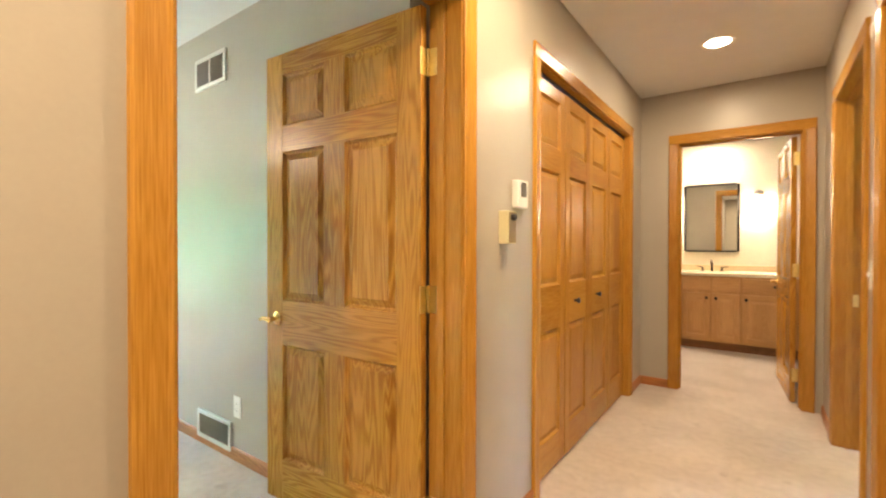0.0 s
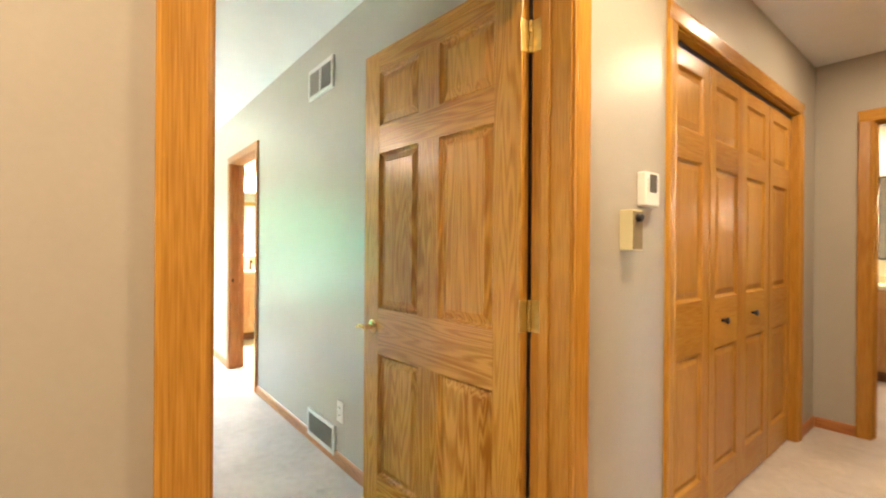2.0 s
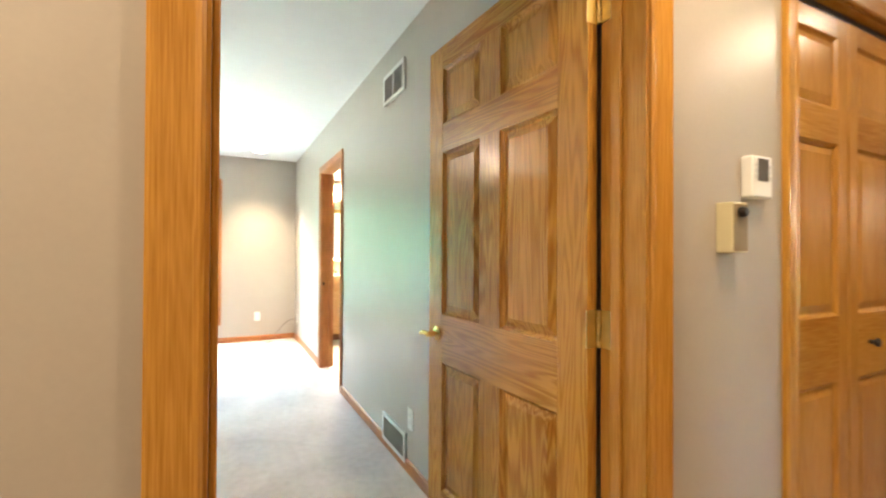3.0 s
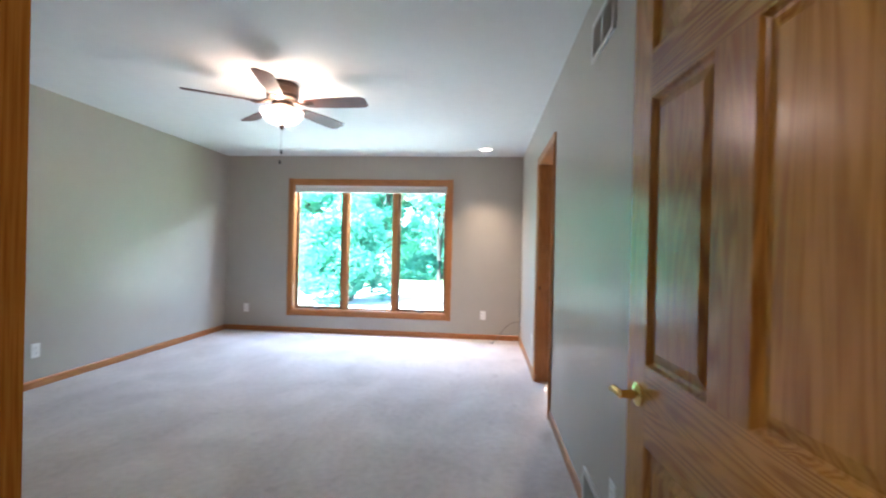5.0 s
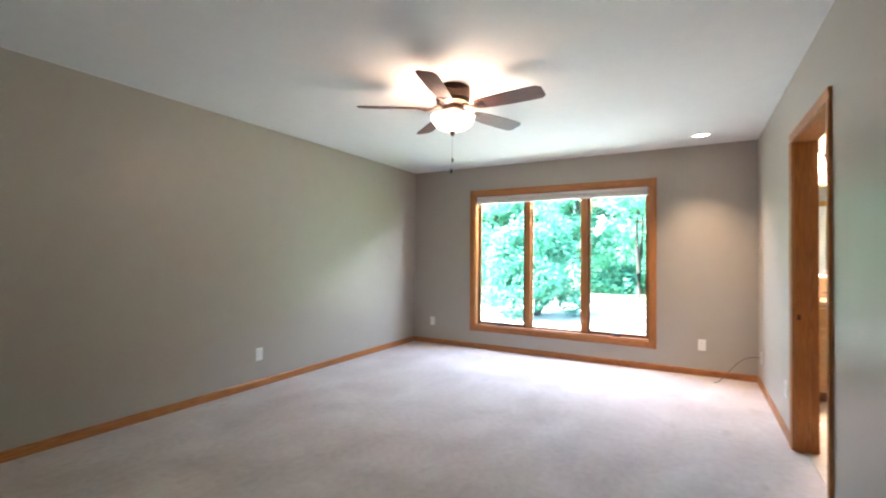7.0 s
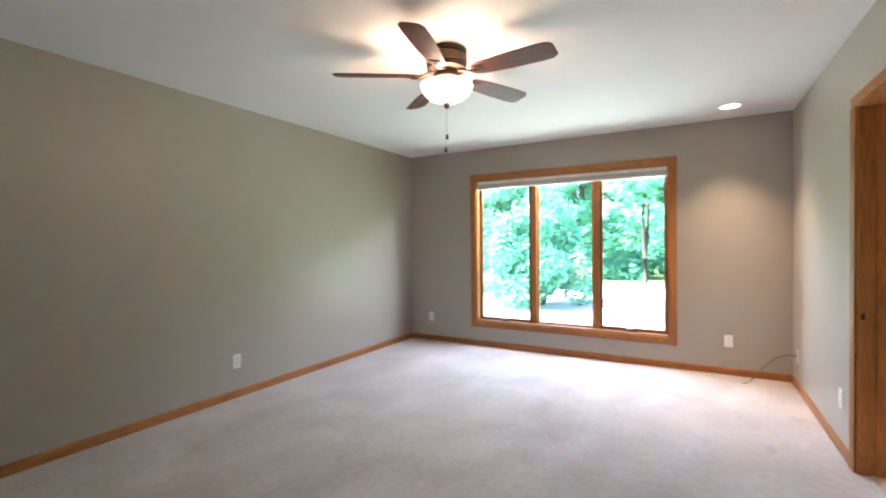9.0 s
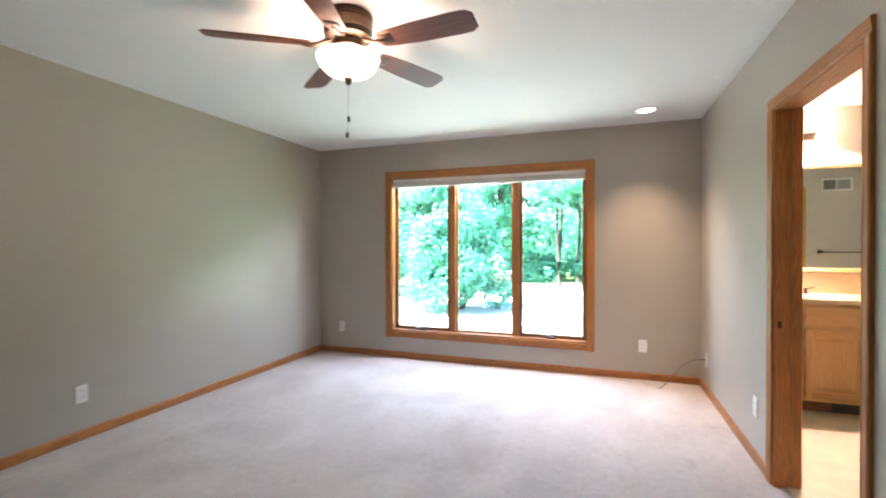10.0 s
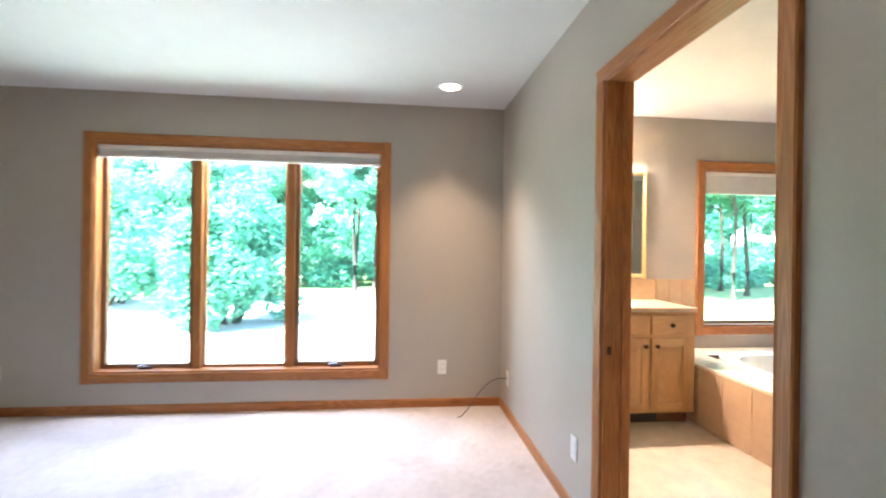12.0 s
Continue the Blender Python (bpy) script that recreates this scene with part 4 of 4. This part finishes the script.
for x in (-0.22, 0.0, 0.22):
    part("shade", lathe([(0.03, 0.0), (0.05, -0.03), (0.065, -0.1), (0.07, -0.14), (0.066, -0.14), (0.06, -0.1), (0.045, -0.03), (0.028, -0.004)], 24), OPAL, vl, "lit opal glass shade", m=pose(x, 0.09, 0.03), smooth=True)
    part("arm", tube([(x, 0.02, 0.0), (x, 0.06, 0.035), (x, 0.09, 0.03)], 0.008, 8), BRONZE, vl, smooth=True)
    point_lamp(XW + 0.09, 2.12 - x, 2.12, 5.0, SOFT, 0.025)

tub = empty("bathtub", pose(0, 0, 0), "white drop-in tub in tan tiled deck", "bathtub")
TY0, TY1, TX0, TX1, TZ = 2.83, 4.68, XW + 0.01, -4.3, 0.455
part("apron", box(TX0, TX1, TY0, TY0 + 0.08, 0.006, TZ - 0.02), GROUT, tub)
part("end_panel", box(TX1 - 0.08, TX1, TY0 + 0.08, TY1, 0.006, TZ - 0.02), GROUT, tub)
bm = bmesh.new()
for b in ((TX0, TX1 + 0.01, TY0 - 0.012, TY0 + 0.26), (TX0, TX1 + 0.01, TY1 - 0.22, TY1), (TX0, TX0 + 0.25, TY0 + 0.26, TY1 - 0.22), (TX1 - 0.25, TX1 + 0.01, TY0 + 0.26, TY1 - 0.22)):
    add_box(bm, *b, TZ - 0.02, TZ)
part("deck", bm, COUNTER, tub, "cream stone deck")
cx, cy = (TX0 + TX1) / 2, (TY0 + TY1) / 2
bm = bmesh.new()
rings = []
for ax, ay, z in ((0.93, 0.74, TZ), (0.93, 0.74, TZ + 0.02), (0.88, 0.69, TZ + 0.03), (0.82, 0.63, TZ + 0.015), (0.78, 0.58, TZ - 0.1), (0.70, 0.5, TZ - 0.36), (0.6, 0.42, TZ - 0.4)):
    ring = []
    for k in range(48):
        a = 2 * math.pi * k / 48
        c, s = math.cos(a), math.sin(a)
        p = 0.45
        ring.append(bm.verts.new((cx + ax * math.copysign(abs(c) ** p, c), cy + ay * math.copysign(abs(s) ** p, s), z)))
    rings.append(ring)
for a, b in zip(rings, rings[1:]):
    for k in range(48):
        bm.faces.new((a[k], a[(k + 1) % 48], b[(k + 1) % 48], b[k]))
bm.faces.new(rings[-1])
part("basin", bm, ENAMEL, tub, "white enamel basin", smooth=True)
tile_me = None
nx = 9
tw = (TX1 - TX0) / nx
for k in range(nx):
    if tile_me is None:
        t = part("tile", box(0.0015, tw - 0.0015, -0.008, 0.0, 0.0, TZ - 0.029, 0.0015), TILE, tub, m=pose(TX0, TY0, 0.008))
        tile_me = t.data
    else:
        t = new("tile", tile_me)
        t.parent, t.matrix_local = tub, pose(TX0 + k * tw, TY0, 0.008)

band = empty("tile_band", pose(XW, 2.81, TZ), "tan wall tiles between vanity and window", "wall tile", kind="structure")
for k in range(3):
    for z0, z1 in ((0.0, 0.29), (0.293, 0.595)):
        part("tile", box(0.0, 0.008, k * 0.119 + 0.001, k * 0.119 + 0.117, z0, z1, 0.0015), TILE, band)

# what the mirror shows of the second bathroom's other wall
bar = empty("towel_bar", pose(-3.4, 3.86, 1.18, 0, 0, 90), "dark bronze towel bar on bathroom wall", "towel bar")
part("rod", tube([(-0.3, 0.06, 0), (0.3, 0.06, 0)], 0.008, 10), BRONZE, bar, smooth=True)
for s in (-1, 1):
    part("bracket", lathe([(0, 0), (0.024, 0), (0.02, 0.008), (0.009, 0.015), (0.009, 0.055), (0.013, 0.06), (0, 0.07)], 16), BRONZE, bar, m=pose(s * 0.3, 0, 0, -90), smooth=True)
grille("air_vent", pose(-3.4, 3.75, 2.14, 0, 0, 90), 0.36, 0.18, 1, True, "white two-bank grille on bathroom wall")
d7 = door_frame("door_7", pose(-3.402, 2.55, 0, 0, 0, 90), 0.76, 0.0, "white closed door with oak casing", back=False, stop=False)
part("leaf", box(0.0, 0.76, 0.001, 0.006, 0.012, DOOR_H), PLASTIC, d7, "plain white door leaf")


# ---- outdoors ----
GZ = -0.30
bm = bmesh.new()
bmesh.ops.create_grid(bm, x_segments=60, y_segments=60, size=1500)
tagged(part("ground", bm, GRASS, m=Matrix.Translation((-20, 0, GZ))), "sunlit mown grass around the house", "ground", kind="structure")
bm = bmesh.new()
vs = []
for k in range(48):
    a = 2 * math.pi * k / 48
    r = 1 + 0.08 * math.sin(3 * a + 1) + 0.05 * math.sin(5 * a)
    vs.append(bm.verts.new((5.2 * r * math.cos(a), 11 * r * math.sin(a), 0)))
f = bm.faces.new(vs)
r = bmesh.ops.extrude_face_region(bm, geom=[f])
for v in r["geom"]:
    if isinstance(v, bmesh.types.BMVert):
        v.co.z -= 0.03
tagged(part("drive", bm, GRAVEL, m=Matrix.Translation((-12.6, -5.5, GZ + 0.022))), "pale sunlit gravel drive by the house", "drive", kind="structure")


def leaves_mesh(name, clumps, count, size, mat, rng):
    """Many small folded leaves scattered in clumps (x, y, z, radius)."""
    c = np.array(clumps)
    pick = rng.integers(0, len(c), count)
    d = rng.normal(size=(count, 3))
    d /= np.linalg.norm(d, axis=1)[:, None]
    pos = c[pick, :3] + d * (c[pick, 3] * rng.uniform(0.35, 1.0, count) ** 0.5)[:, None]
    u = rng.normal(size=(count, 3))
    u[:, 2] *= 0.5
    u /= np.linalg.norm(u, axis=1)[:, None]
    w = np.cross(u, d + rng.normal(size=(count, 3)) * 0.5)
    w /= np.linalg.norm(w, axis=1)[:, None]
    s = size * rng.uniform(0.6, 1.3, count)[:, None]
    v = np.stack([pos - u * s, pos + w * s * 0.45, pos + u * s, pos - w * s * 0.45], 1).reshape(-1, 3)
    me = bpy.data.meshes.new(name)
    me.from_pydata(v.tolist(), [], np.arange(count * 4).reshape(-1, 4).tolist())
    me.materials.append(mat)
    return me


def tree(name, m, height, crown_from, spread, leaves, size, rng, label, trunk_r=0.16):
    t = empty(name, m, label, "tree", "woodland trees")
    n = 8
    pts = [(0.25 * math.sin(k * 0.9 + height) * k / n, 0.25 * math.cos(k * 1.3) * k / n, height * k / n - 0.05) for k in range(n + 1)]
    part("trunk", tube(pts, [trunk_r * (1 - 0.85 * k / n) + (0.05 if k == 0 else 0) for k in range(n + 1)], 10), BARK, t, smooth=True)
    clumps = []
    for k in range(15):
        h = rng.uniform(crown_from, height * 0.97)
        a = rng.uniform(0, 2 * math.pi)
        r = spread * rng.uniform(0.35, 1.0) * (1.1 - 0.6 * (h - crown_from) / (height - crown_from))
        base = Vector((0.1 * math.sin(h), 0.1 * math.cos(h), h * 0.82))
        tip = Vector((r * math.cos(a), r * math.sin(a), h))
        mid = base.lerp(tip, 0.5) + Vector((0, 0, 0.15))
        part("limb", tube([base, mid, tip], [trunk_r * 0.32, trunk_r * 0.2, 0.012], 6), BARK, t)
        for q in (0.55, 0.8, 1.0):
            p = base.lerp(tip, q)
            clumps.append((p.x + rng.normal() * 0.2, p.y + rng.normal() * 0.2, p.z + 0.1, rng.uniform(0.35, 0.75) * spread / 2.4))
    cr = new("crown", leaves_mesh("crown", clumps, leaves, size, LEAVES, rng))
    cr.parent = t
    return t


def bush(m, rx, ry, h, count, size, mat, rng, label):
    b = empty("bush", m, label, "bush")
    clumps = []
    for k in range(34):
        a, q = rng.uniform(0, 2 * math.pi), rng.uniform(0, 1) ** 0.5
        z = rng.uniform(0.15, 1) * h * (1 - 0.55 * q * q)
        x, y = rx * q * math.cos(a), ry * q * math.sin(a)
        clumps.append((x, y, z, rng.uniform(0.16, 0.34) * h * 0.6))
        if k % 3 == 0:
            part("stem", tube([(0.15 * x, 0.15 * y, -0.03), (0.6 * x, 0.6 * y, z * 0.6), (x, y, z)], [0.03, 0.02, 0.006], 6), BARK, b)
    cr = new("foliage", leaves_mesh("foliage", clumps, count, size, mat, rng))
    cr.parent = b
    return b


rng = np.random.default_rng(4)
bush(pose(-12.3, -2.7, GZ + 0.02), 1.0, 1.1, 2.9, 13000, 0.07, LEAVES, rng, "large leafy green shrub beside the drive")
bush(pose(-15.5, -7.0, GZ + 0.02), 2.0, 2.4, 3.8, 16000, 0.085, LEAVES, rng, "tall leafy green shrub beside the drive")
bush(pose(-16.5, -3.1, GZ + 0.02), 0.8, 0.8, 1.4, 6000, 0.055, PALE_LEAVES, rng, "pale flowering shrub in full sun")
proto = [tree("tree", pose(-22.5, -8.0, GZ), 7.0, 2.2, 2.4, 8000, 0.105, rng, "tall slender woodland tree in full leaf"),
         tree("tree", pose(-24.5, 3.4, GZ), 8.0, 3.6, 2.2, 7000, 0.105, rng, "tall slender woodland tree with bare lower trunk", 0.085),
         tree("tree", pose(-21.0, -3.6, GZ), 5.6, 1.6, 2.2, 8000, 0.10, rng, "leafy low-branched tree beyond the drive", 0.13)]
for row, x in enumerate((-23.5, -27.0, -31.0, -36.0)):
    for k in range(9 + 2 * row):
        y = -26 - 3 * row + (k + rng.uniform(-0.3, 0.3)) * (62 + 8 * row) / (9 + 2 * row)
        src = proto[1] if (y > 1.5 and row < 3) else proto[int(rng.integers(0, 3))]
        c = copy_thing(src, pose(x + rng.uniform(-1.2, 1.2), y, GZ, 0, 0, rng.uniform(0, 360)))
        c.scale = [rng.uniform(0.85, 1.2)] * 3
for k in range(16):
    copy_thing(proto[1], pose(-rng.uniform(20, 30), -1 + k * 1.1 + rng.uniform(-0.4, 0.4), GZ, 0, 0, rng.uniform(0, 360)))
for k in range(7):
    copy_thing(proto[1], pose(-rng.uniform(19.5, 21.0), -1.2 + k * 0.8 + rng.uniform(-0.3, 0.3), GZ, 0, 0, rng.uniform(0, 360)))
for k in range(6):
    copy_thing(proto[1], pose(-rng.uniform(15, 19), 9.5 + k * 1.1 + rng.uniform(-0.3, 0.3), GZ, 0, 0, rng.uniform(0, 360)))
# undergrowth along the wood's edge
clumps = []
for k in range(220):
    clumps.append((-rng.uniform(22, 42), rng.uniform(-36, 44), GZ + rng.uniform(0.1, 1.3), rng.uniform(0.4, 1.0)))
for k in range(160):
    clumps.append((-rng.uniform(21, 26), rng.uniform(-8, 26), GZ + rng.uniform(0.1, 0.8), rng.uniform(0.3, 0.7)))
for k in range(260):
    clumps.append((-rng.uniform(25, 38), rng.uniform(-10, 40), GZ + rng.uniform(0.5, 3.6), rng.uniform(0.5, 1.1)))
ug = new("undergrowth", leaves_mesh("undergrowth", clumps, 170000, 0.125, LEAVES, rng))
tagged(ug, "dense green undergrowth below the trees", "undergrowth", kind="stuff")
